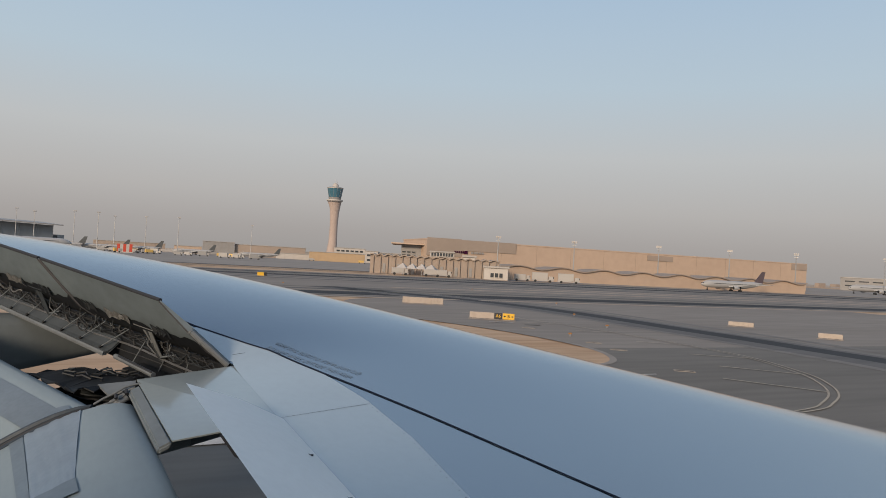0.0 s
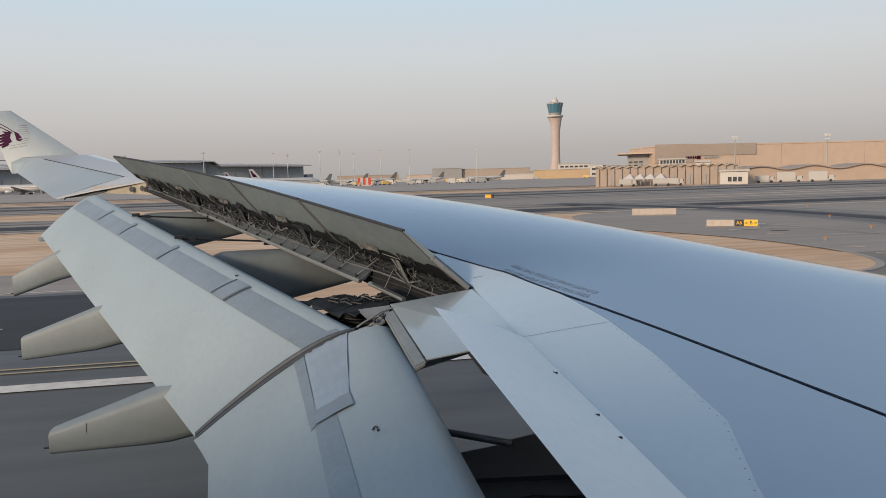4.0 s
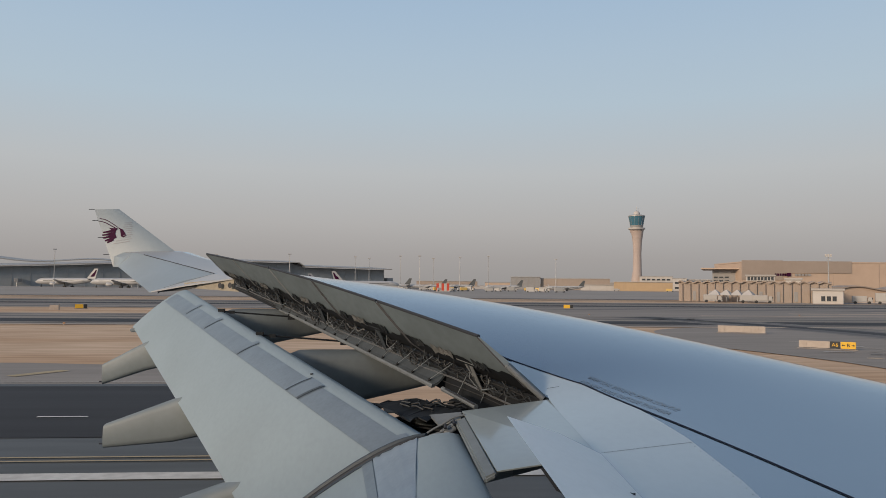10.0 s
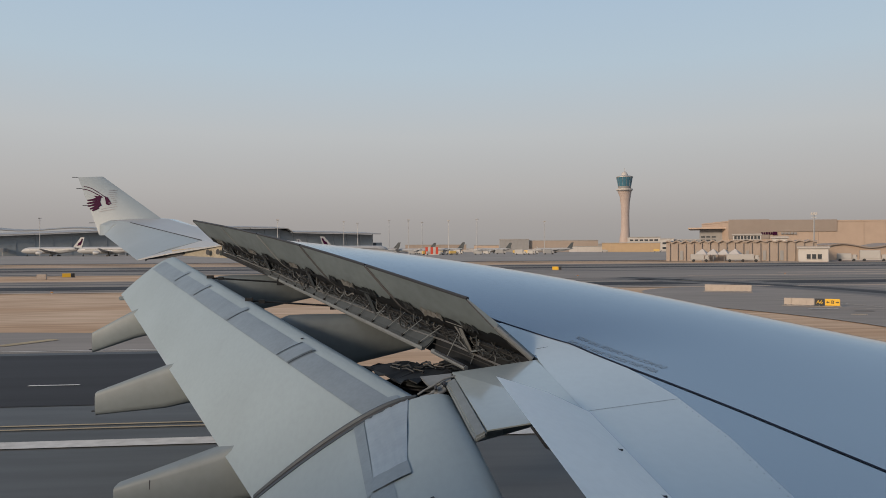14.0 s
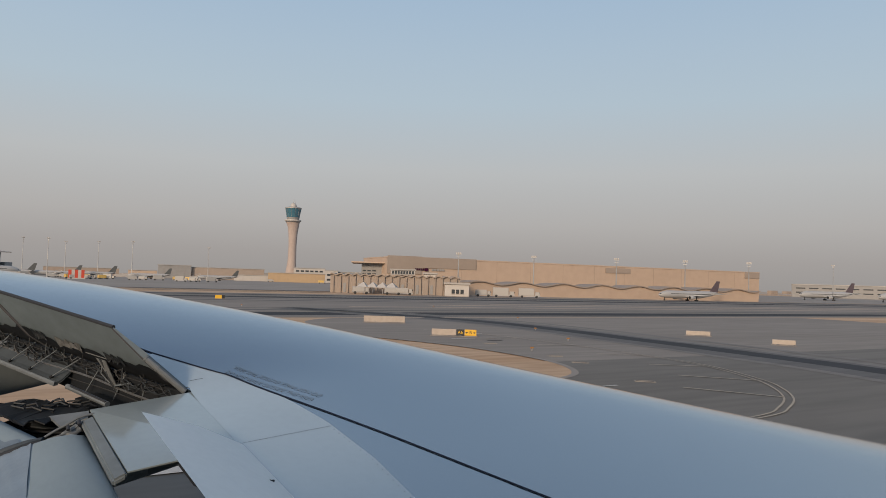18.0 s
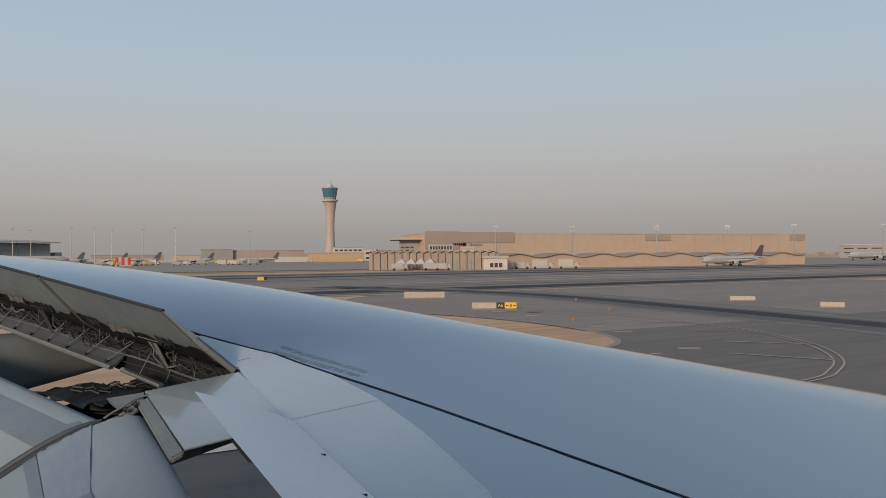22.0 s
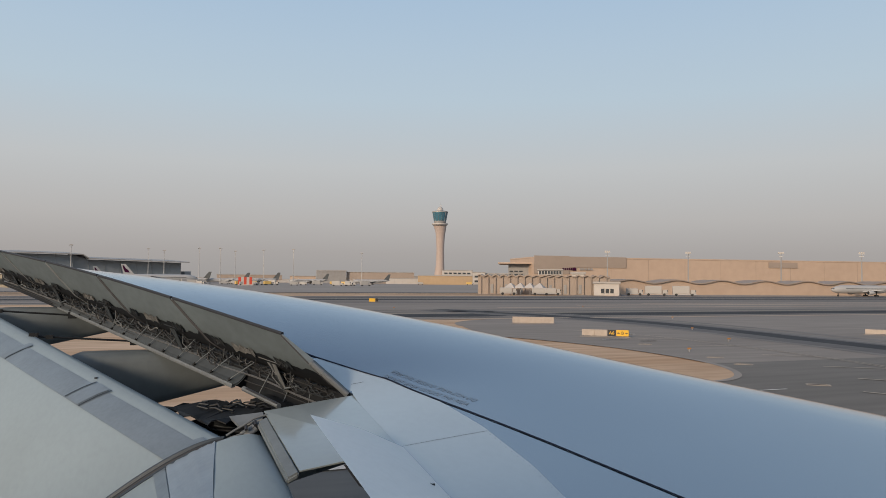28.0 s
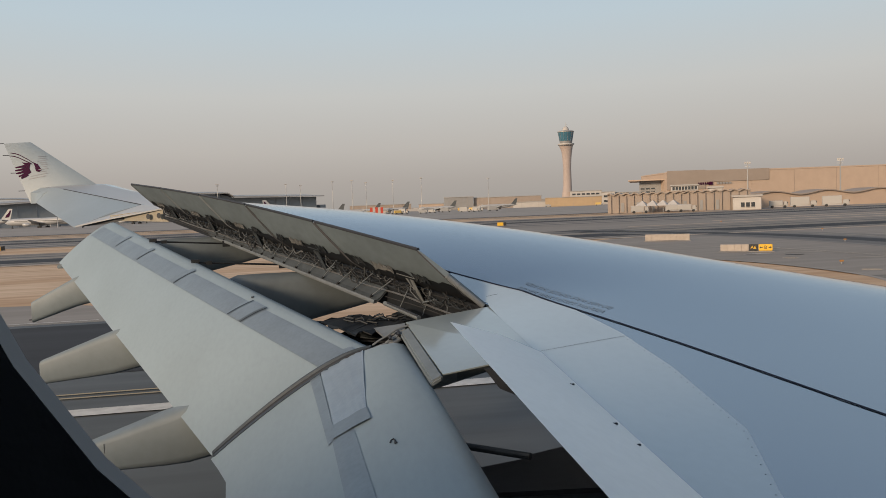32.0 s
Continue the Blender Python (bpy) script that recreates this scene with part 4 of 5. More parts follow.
part("arm_web", bm, M_LIP, airliner, "worn grey web of the hinge arm")
for a, b in (((0.62, 7.46, 4.13), (0.62, 7.50, 4.16)), ((0.71, 7.47, 4.17), (0.71, 7.52, 4.20))):
    part("arm_bolt", rods(0.016, (a, b), n=8), M_SEAL, airliner)

# ---- aileron and wing tip ----
ail = [hinge_pt(20.2), hinge_pt(25.4), Vector((-9.05, 25.5, 6.10)), Vector((-6.28, 20.1, 5.30))]
secs = []
for k in range(9):
    q = k / 8
    h, e = ail[0].lerp(ail[1], q), ail[3].lerp(ail[2], q)
    mid = h.lerp(e, 0.5) + Vector((0, 0, 0.05))
    secs.append([h, mid, e, e - Vector((0, 0, 0.012)), mid - Vector((0, 0, 0.14)), h - Vector((0, 0, 0.16))])
ail_ob = part("aileron", loft(secs), M_TIP, airliner, "white drooped aileron", smooth=True)
bm = bmesh.new()
tube(bm, [ail[0].lerp(ail[1], k / 8 * 0.88) + Vector((0, 0, 0.008)) for k in range(9)], 0.013, 5)
part("aileron_gap", bm, M_SEAL, ail_ob, "dark hinge gap")
part("outer_skin", slab([(x_hinge(18.5) , 18.5, z_hinge(18.5) + 0.012), (x_hinge(20.2), 20.2, z_hinge(20.2) + 0.012), (-6.25, 20.05, 5.33), (-5.25, 19.55, 5.50)], 0.03), M_PLANE, airliner, "white fixed trailing panel")
rows = []
for k in range(20):
    y = 18.6 + (26.4 - 18.6) * k / 19
    rows.append([(x_hinge(y) + (x_crest(y) + 0.35 - x_hinge(y)) * j / 7, y) for j in range(8)])
on_wing("outer_panel", rows, M_PLANE, 0.004, "white outer wing skin")
part("static_wick", rods(0.012, ((-5.9, 20.1, 5.44), (-6.1, 20.15, 5.28)), n=5), M_SEAL, airliner)
part("edge_gap", slab([(-4.3, 19.1, 5.62), (-5.6, 20.0, 5.46), (-6.1, 20.12, 5.33), (-5.2, 19.6, 5.40)], 0.02), M_SEAL, airliner, "dark shroud gap")

# winglet
WL = [Vector((-7.45, 26.45, 6.68)), Vector((-9.62, 26.62, 6.12)), Vector((-10.56, 27.25, 8.19)), Vector((-9.70, 27.25, 8.22))]
secs = []
for k in range(11):
    q = k / 10
    le, te = WL[0].lerp(WL[3], q), WL[1].lerp(WL[2], q)
    th = 0.09 * (1 - 0.6 * q)
    ring = []
    for t, h in ((0, 0), (0.08, 0.6), (0.3, 1), (0.65, 0.6), (1, 0.03)):
        ring.append(le.lerp(te, t) + Vector((0, -th * h, 0)))
    for t, h in ((0.65, 0.4), (0.3, 0.7), (0.08, 0.45)):
        ring.append(le.lerp(te, t) + Vector((0, th * h, 0)))
    secs.append(ring)
winglet = part("winglet", loft(secs), M_TIP, airliner, "white upswept winglet with a maroon emblem", smooth=True)


def wl_pt(a, b, lift=0.012):
    """A point on the winglet's inner face: a from nose to tail, b from base to top."""
    le, te = WL[0].lerp(WL[3], b), WL[1].lerp(WL[2], b)
    th = 0.09 * (1 - 0.6 * b)
    return le.lerp(te, a) + Vector((0, -th * float(np.interp(a, (0, 0.08, 0.3, 0.65, 1), (0, 0.6, 1, 0.6, 0.03))) - lift, 0))


def wl_patch(name, pts, material):
    bm = bmesh.new()
    bm.faces.new([bm.verts.new(wl_pt(a, b)) for a, b in pts])
    part(name, bm, material, winglet)


def wl_stroke(pts, w0, w1):
    """A tapering painted stroke on the winglet."""
    n = len(pts) - 1
    w = [(w0 + (w1 - w0) * k / n) / 2 for k in range(n + 1)]
    wl_patch("emblem", [(a, b + h) for (a, b), h in zip(pts, w)] + [(a, b - h) for (a, b), h in list(zip(pts, w))[::-1]], M_MAROON)


wl_stroke([(0.925, 0.833), (0.80, 0.812), (0.707, 0.777), (0.589, 0.680), (0.525, 0.590)], 0.010, 0.034)
wl_stroke([(1.0, 0.792), (0.88, 0.772), (0.788, 0.741), (0.667, 0.661), (0.585, 0.597)], 0.010, 0.032)
wl_patch("emblem", [(0.521, 0.611), (0.47, 0.575), (0.482, 0.52), (0.491, 0.459), (0.579, 0.435), (0.614, 0.463), (0.574, 0.528)], M_MAROON)
wl_patch("emblem", [(0.779, 0.651), (0.665, 0.628), (0.573, 0.617), (0.653, 0.572), (0.741, 0.605)], M_MAROON)
wl_patch("emblem", [(0.689, 0.600), (0.62, 0.597), (0.703, 0.525), (0.718, 0.458), (0.826, 0.433), (0.864, 0.455), (0.77, 0.524)], M_MAROON)
for tip, root in (((0.979, 0.587), (0.70, 0.590)), ((1.014, 0.541), (0.74, 0.545)), ((1.022, 0.493), (0.77, 0.505)), ((0.995, 0.440), (0.79, 0.468)), ((0.962, 0.405), (0.80, 0.443))):
    wl_stroke([tip, ((tip[0] + root[0]) / 2, (tip[1] + root[1]) / 2 - 0.006), root], 0.022, 0.046)
for k in range(10):
    b = 0.70 - 0.037 * k
    a0, a1 = 0.30 + 0.06 * k, 0.10 + 0.042 * k + 0.03 * (k % 2)
    if 2 < k < 8:
        a0 = 0.42 if k < 6 else 0.55
    wl_patch("emblem_stripe", [(a0, b), (a1, b - 0.012), (a1, b - 0.022), (a0, b - 0.010)], M_LINE_GREY)
secs = []
for k in range(9):
    q = k / 8
    y = 25.4 + 1.1 * q
    secs.append([(x_hinge(y) + 0.02, y, z_hinge(y)), (x_hinge(y) - 0.35, y + 0.05, z_hinge(y) - 0.16), (-9.05 - 0.55 * q, y + 0.1, 6.10 + 0.02 * q), (-9.05 - 0.55 * q, y + 0.1, 6.07 + 0.02 * q), (x_hinge(y) + 0.02, y, z_hinge(y) - 0.12)])
part("tip_fairing", loft(secs), M_TIP, airliner, "pale grey wing tip fairing", smooth=True)
for z in (0.2, 0.5, 0.8, 1.0):
    p = WL[1].lerp(WL[2], z)
    part("static_wick", rods(0.012, (p, p + Vector((-0.20, 0, 0.0))), n=5), M_SEAL, winglet)

# ---- flap track fairings ----
for y, x_te, top_te, bot_te, x_tip, top_tip, bot_tip, fx in ((8.85, -1.75, 3.27, 2.60, -3.02, 2.84, 2.57, 4.6), (12.15, -3.30, 3.74, 3.05, -4.43, 3.32, 2.95, 4.9), (15.9, -5.02, 4.32, 3.72, -5.86, 3.87, 3.44, 3.9)):
    cap = float(np.interp(y, (8.85, 12.15, 15.9), (3.95, 4.50, 5.03)))
    split = 3.0 if y < 10 else 1.35
    secs = []
    for k in range(23):
        q = k / 22
        x = x_tip + (x_te + fx - x_tip) * q
        s = (x - x_tip) / (x_te - x_tip)
        if s <= 1:
            zt, zb, w = top_tip + (top_te - top_tip) * s, bot_tip + (bot_te - bot_tip) * s, 0.14 + 0.12 * s
        else:
            r = (x - x_te) / fx
            zt, zb, w = min(cap, top_te + 0.40 * (x - x_te)), bot_te + 0.22 * (x - x_te), 0.26 + 0.16 * math.sin(math.pi * min(1, 1.2 * r)) - 0.10 * r ** 4
        ring = []
        for a in range(16):
            c, sn = math.cos(2 * math.pi * a / 16), math.sin(2 * math.pi * a / 16)
            ring.append((x, y + w * abs(c) ** 0.4 * (1 if c > 0 else -1), (zt + zb) / 2 + (zt - zb) / 2 * abs(sn) ** 0.45 * (1 if sn > 0 else -1)))
        secs.append(ring)
    cut = next(k for k, ring in enumerate(secs) if ring[0][0] > x_te + split)
    ff = part("flap_track_fairing", loft(secs[:cut + 1]), M_FAIR, airliner, "grey tapered flap track fairing", smooth=True)
    # fore body in the darker copy: underwing shade set by colour
    part("fairing_fore", loft(secs[cut:]), M_FAIR_SHADE, ff, "fore body of the fairing, shade under the wing painted in", smooth=True)
    x = x_tip + 0.42
    part("fairing_joint", boxes(((x, y - 0.175, (top_tip + bot_tip) / 2 + 0.16), (0.008, 0.006, 0.12))), M_SEAL, ff)
    part("drain_stub", rods(0.012, ((x_tip, y, bot_tip + 0.05), (x_tip - 0.10, y, bot_tip + 0.05)), n=5), M_SEAL, ff)
part("outer_bracket", rbox((-5.76, 17.3, 4.47), (0.14, 0.06, 0.09), 0.02), M_FAIR, airliner)

# ---- ground, runway, taxiways ----
def sheet(name, pts, z, material, label, category, kind="structure"):
    bm = bmesh.new()
    bm.faces.new([bm.verts.new((x, y, z)) for x, y in pts])
    ob = part(name, bm, material)
    if ob.data.polygons[0].normal.z < 0:
        ob.data.flip_normals()
    return tagged(ob, label, category, kind=kind)


def rect(x0, x1, y0, y1):
    return [(x0, y0), (x1, y0), (x1, y1), (x0, y1)]


def arc(cx, cy, r, a0, a1, n=10):
    return [(cx + r * math.cos(radians(a0 + (a1 - a0) * k / n)), cy + r * math.sin(radians(a0 + (a1 - a0) * k / n))) for k in range(n + 1)]


sheet("ground", rect(-4800, 4800, -4800, 4800), 0.0, M_SAND, "flat orange desert sand to the horizon", "ground")
sheet("runway", rect(-1500, 1500, -60, 41), 0.03, M_RUNWAY, "wide grey worn asphalt runway", "runway")
sheet("road_shoulder", rect(12, 1500, -60, 40.99), 0.034, M_SHOULDER, "wide worn grey asphalt beside the connector", "runway")
sheet("runway_shoulder", [(-1500, 40.99), (-9, 40.99), (-11, 46), (-16, 50), (-24, 51.5), (-1500, 51.5)], 0.034, M_ASPHALT, "worn grey asphalt runway shoulder", "runway")
sheet("road_taxiway_near", rect(-1500, 1500, 97, 130), 0.03, M_ASPHALT, "grey asphalt taxiway", "taxiway")
sheet("road_taxiway_far", rect(-1500, 1500, 160, 232), 0.03, M_ASPHALT, "grey asphalt taxiway", "taxiway")
conn = [(150, 41), (150, 97)] + [(47, 97)] + arc(47, 82, 15, 90, 180)[1:] + [(30, 73), (28.6, 69.6), (28.8, 67.6), (31, 64), (33.2, 58), (34.6, 52), (34.9, 46), (34.4, 41)]
sheet("road_connector", conn, 0.034, M_ASPHALT, "asphalt connector between runway and taxiway", "taxiway")
sheet("road_connector_far", rect(30, 900, 130, 160), 0.034, M_ASPHALT, "asphalt connector between taxiways", "taxiway")
sheet("cargo_apron", [(140, 240), (900, 240), (900, 296), (140, 296)], 0.03, M_CONC, "pale concrete apron before the cargo sheds", "apron")
sheet("apron", rect(-1300, 900, 296, 900), 0.03, M_CONC, "pale concrete aircraft apron", "apron")
sheet("far_ground", rect(-4800, 4800, 900, 4800), 0.02, M_FAR, "hazy dusty ground far off", "ground")
sheet("sand_verge", [(-8, 41.5), (-6.2, 35), (-3.5, 30), (0.5, 27.2), (5, 26.6), (9.5, 28.2), (14, 31.6), (22, 34.2), (27.5, 33.5), (30.5, 34.4), (32.8, 37), (34.5, 41.5)], 0.045, M_SAND, "orange sand verge blown over the runway shoulder", "ground")
for name, x0, x1, y0, y1, z in (("runway_rubber", -1500, -6, 27.0, 40, 0.05), ("taxiway_rubber", -1500, 1500, 103, 112, 0.05),
                                ("taxiway_rubber_far", -1500, 1500, 188, 200, 0.05), ("service_road", -1500, 140, 286, 295, 0.05), ("taxiway_rubber_mid", -1500, 1500, 214, 221, 0.05)):
    sheet(name, rect(x0, x1, y0, y1), z, M_RUBBER, "dark rubber-stained strip of asphalt", "asphalt")

for y0, y1, x0, x1 in ((100.2, 101.0, -700, 700), (118.0, 120.2, -420, 900), (125.5, 126.3, -900, 300), (165, 168.4, -900, 900), (176, 178.5, -300, 620), (206, 208.5, -900, 900), (226, 228, -600, 500), (262, 265, -900, 120), (276, 278, -500, 130)):
    sheet("tyre_streak", rect(x0, x1, y0, y1), 0.056, M_BAND, "thin grey tyre streak along the asphalt", "asphalt")
for y0, y1, x0, x1 in ((96.2, 97.6, -900, 900), (130.0, 131.2, -900, 28), (159.0, 160.2, -900, 28), (232, 233.6, -900, 900), (246, 250, -700, 40), (133.5, 135.5, 60, 300), (145.5, 148, 85, 420), (156, 158, 110, 640), (234.5, 237, 60, 420), (283.5, 285.4, -900, 130)):
    sheet("dust_edge", rect(x0, x1, y0, y1), 0.058, M_FAR, "pale dust along the edge of the asphalt", "ground")


def paint(name, pts, w, material, label, z=0.07):
    bm = bmesh.new()
    pts = [Vector((x, y, z)) for x, y in pts]
    rows = []
    for i, p in enumerate(pts):
        d = (pts[min(i + 1, len(pts) - 1)] - pts[max(i - 1, 0)]).normalized()
        s = Vector((-d.y, d.x, 0)) * w / 2
        rows.append((bm.verts.new(p - s), bm.verts.new(p + s)))
    for a, b in zip(rows, rows[1:]):
        bm.faces.new((a[0], a[1], b[1], b[0]))
    return tagged(part(name, bm, material), label, "marking", kind="structure")


def smooth(pts, n=6):
    """A flowing line through the given points."""
    p = [Vector(q) for q in [pts[0]] + list(pts) + [pts[-1]]]
    out = []
    for a, b, c, d in zip(p, p[1:], p[2:], p[3:]):
        for k in range(n):
            t = k / n
            out.append(0.5 * (2 * b + (c - a) * t + (2 * a - 5 * b + 4 * c - d) * t * t + (3 * b - a - 3 * c + d) * t ** 3))
    return [(q.x, q.y) for q in out] + [tuple(pts[-1])]


for o, w, m, z in ((0.6, 10.5, M_BANDL, 0.052), (0.3, 7.4, M_BAND, 0.056), (1.2, 3.4, M_RUBBER, 0.060), (7.6, 1.6, M_BANDL, 0.0535)):
    paint("connector_rubber", smooth([(44 + o, 128), (53 + o, 106), (58.5 + o, 86), (58.5 + o, 67), (57.3 + o, 56.7), (56.8 + o, 49.5), (55.6 + o, 40), (54.6 + o, 32), (52 + o, 22), (47 + o, 10)]), w, m, "dark curved tyre-stained band on the connector", z)
paint("edge_line", [(-900, 21.6), (12, 21.6)], 0.75, M_MARKW, "broad white runway edge line")
paint("taxi_line", [(-900, 23.45), (12, 23.45)], 0.14, M_MARKY, "thin yellow double line")
paint("taxi_line", [(-900, 23.95), (12, 23.95)], 0.14, M_MARKY, "thin yellow double line")
paint("taxi_line", [(-900, 113.5), (900, 113.5)], 0.3, M_MARKY, "faded yellow taxiway line")
paint("taxi_line", [(-900, 196), (900, 196)], 0.4, M_MARKY, "faded yellow taxiway line")
shoulder = [(42, 72), (45.4, 63.7), (46.2, 51.2), (45.6, 41.8), (44.5, 35.3), (41.2, 28.8), (38.5, 25.5), (35.6, 23.0), (32.6, 21.3), (30, 20.3), (24, 19.6)]
paint("taxi_line", smooth(shoulder), 0.11, M_CREAM, "curved faded shoulder line", 0.075)
paint("taxi_line", smooth([(x - 0.45, y + 0.25) for x, y in shoulder]), 0.11, M_CREAM, "curved faded shoulder line", 0.075)
for a, b in (((42.6, 52.9), (45.8, 51.6)), ((42.4, 44.8), (45.6, 42.3)), ((40.5, 37.4), (44.0, 35.0)), ((37.4, 32.1), (40.6, 28.4)), ((33.1, 28.1), (35.6, 23.5)), ((42.0, 60.5), (45.0, 59.2))):
    paint("shoulder_mark", [a, b], 0.2, M_CREAM, "faded white shoulder bar", 0.075)
for x, y in ((36.2, 40.0), (37.4, 44.2), (33.0, 30.8), (39.0, 55.2)):
    t = thing("drain_cover", (x, y, 0.034), -38, "dark drain grating set in a pale concrete rim", "drain", "drain covers")
    part("rim", boxes(((0, 0.23, 0.02), (1.2, 0.08, 0.03)), ((0, -0.23, 0.02), (1.2, 0.08, 0.03)), ((0.56, 0, 0.02), (0.08, 0.38, 0.03)), ((-0.56, 0, 0.02), (0.08, 0.38, 0.03))), M_CONC, t, "pale concrete rim")
    part("grating", boxes(*[((-0.48 + 0.12 * k, 0, 0.015), (0.09, 0.38, 0.02)) for k in range(9)]), M_TYRE, t, "dark iron grating")
paint("verge_rim", smooth([(28.4, 69), (31, 64), (33.2, 58), (34.6, 52), (34.9, 46), (34.4, 41), (32.8, 37), (30.5, 34.4), (27.5, 33.5), (22, 34.4)]), 0.45, M_CONC, "pale concrete rim of the sand verge", 0.06)
paint("edge_line", [(-200, 41.6), (-12, 41.6)], 0.16, M_MARKW, "faint pale line on the runway shoulder", 0.055)
paint("shoulder_chevron", [(-21.5, 44.2), (-19.6, 47.0)], 0.9, M_MARKY, "broad yellow shoulder chevron", 0.06)
paint("shoulder_chevron", [(-46.5, 44.2), (-44.6, 47.0)], 0.9, M_MARKY, "broad yellow shoulder chevron", 0.06)
for x, y, l in ((38, 60.5, 2.6), (40.5, 58, 1.6), (43, 66, 2.2)):
    paint("surface_mark", [(x, y), (x + l, y - 0.3)], 0.35, M_MARKW if l > 2 else M_RUBBER, "small worn painted mark", 0.075)
for x, y in ((-31, 30), (-14, 31), (28, 30)):
    paint("surface_mark", [(x, y), (x + 2.0, y)], 0.18, M_MARKW, "small worn white mark", 0.075)


# ---- signs and small lights beside the taxiways ----
def sign(place, turn, blanks, faces, w=0.95, h=1.15, label=""):
    """A row of sign boxes on short posts: blank cream boxes first, then lettered ones."""
    t = thing("taxiway_sign", place, turn, label, "sign", "taxiway signs")
    n = blanks + sum(f[3] for f in faces)
    part("plinth", rbox((0, 0, 0.03), (n * w + 0.3, 0.7, 0.06), 0.02, 1), M_CONC, t, "pale concrete plinth")
    x = -n * w / 2
    for _ in range(blanks):
        part("panel", rbox((x + w / 2, 0, 0.10 + h / 2), (w - 0.008, 0.22, h), 0.012), M_SIGNW, t, "blank cream sign box")
        part("post", boxes(((x + w / 2, 0, 0.07), (0.08, 0.08, 0.14))), M_STEEL, t)
        x += w
    for body, face, ink, k in faces:
        p = part("panel", rbox((x + k * w / 2, 0, 0.10 + h / 2), (k * w - 0.05, 0.22, h), 0.03), face, t, "yellow sign face" if face is M_SIGNY else "black sign face")
        part("post", boxes(((x + k * w / 2, 0, 0.07), (0.08, 0.08, 0.14))), M_STEEL, t)
        if body:
            lettering(body, 0.72 * h, ink, p, pose(x + k * w / 2, -0.13, 0.10 + h / 2, 90), "lettering", 0.004)
        if k == 2:
            for s in (-1, 1):
                bm = bmesh.new()
                cx, cz = x + k * w / 2 + s * 0.61 * w, 0.10 + h / 2
                for tri in (((cx + s * 0.22 * w, cz), (cx + s * 0.02, cz + 0.17 * h), (cx + s * 0.02, cz - 0.17 * h)), ((cx + s * 0.03, cz + 0.05 * h), (cx - s * 0.2 * w, cz + 0.05 * h), (cx - s * 0.2 * w, cz - 0.05 * h), (cx + s * 0.03, cz - 0.05 * h))):
                    bm.faces.new([bm.verts.new((a, -0.125, b)) for a, b in tri])
                part("arrow", bm, M_SIGNK, p, "black arrow")
        x += k * w
    return t


sign((40.2, 63.5, 0.03), -34, 4, [("A6", M_SIGNK, M_SIGNY, 1.35), ("B", M_SIGNY, M_SIGNK, 2)], 0.63, 0.62, label="taxiway sign with black A6 and yellow B boxes")
sign((43.0, 85.0, 0.03), -27, 7, [], 0.76, 0.78, label="row of blank cream sign boxes seen from behind")
sign((71.7, 58.7, 0.03), -50, 5, [], 0.55, 0.48, label="row of blank cream sign boxes seen from behind")
sign((70, 46.4, 0.03), -55, 4, [], 0.55, 0.48, label="row of blank cream sign boxes seen from behind")
for x, y in ((44, 172), (-60, 150), (-20, 290)):
    sign((x, y, 0.03), -math.degrees(math.atan2(x, y)), 0, [("", M_SIGNY, M_SIGNK, 2.2), ("", M_SIGNK, M_SIGNY, 1.0)], 0.7, 0.8, label="small yellow and black taxiway sign")


def marker_light(x, y):
    t = thing("taxiway_light", (x, y, 0.03), 0, "small amber taxiway edge light", "light", "taxiway edge lights")
    part("stem", rods(0.05, ((0, 0, 0), (0, 0, 0.2))), M_STEEL, t)
    part("head", rbox((0, 0, 0.25), (0.34, 0.16, 0.14), 0.04), M_AMBER, t)


for x, y in ((49, 56), (56, 70), (38.5, 48.5), (-4, 93), (24, 94), (70, 92), (-40, 95), (38, 133), (80, 135)):
    marker_light(x, y)
for x, y in ((-90, 140), (-62, 143)):
    t = thing("concrete_block", (x, y, 0), 10, "pale concrete marker block on sand", "block", "concrete blocks")
    part("block", rbox((0, 0, 0.5), (1.6, 0.8, 1.0), 0.05), M_SIGNW, t)


# ---- light masts ----
def mast(az, r, h=30):
    t = thing("light_mast", polar(az, r), -az, "tall grey apron floodlight mast", "light mast", "apron light masts")
    bm = bmesh.new()
    rod(bm, (0, 0, 0), (0, 0, h), 0.36, 0.2, 8)
    part("pole", bm, M_STEEL, t)
    part("head_frame", boxes(((0, 0, h - 0.2), (2.6, 0.5, 0.3)), ((0, 0, h - 1.4), (2.0, 0.4, 0.2))), M_STEEL, t)
    for s in (-1, 0, 1):
        part("floodlight", rbox((s * 0.9, -0.3, h + 0.35), (0.7, 0.6, 0.7), 0.08), M_BWHITE, t)


TOWER_AZ = 19.5


def spread(off):
    """Bearings west of the tower draw a little closer together."""
    return TOWER_AZ + (off if off > -11 else -11 + (off + 11) * 0.36)


for off, r, h in ((-120, 640, 34), (-100, 700, 32), (-85, 620, 32), (-70, 680, 30), (-55, 640, 30), (-41, 760, 33), (-38, 720, 30), (-31.2, 700, 32), (-27, 640, 30), (-24, 700, 30), (-18.2, 690, 31),
                  (-12, 660, 31), (-6.1, 700, 30), (13.0, 345, 19), (18.9, 360, 19), (25.2, 380, 19.5), (30.2, 405, 20), (34.6, 430, 20.5), (40.0, 640, 27)):
    mast(spread(off), r, h)


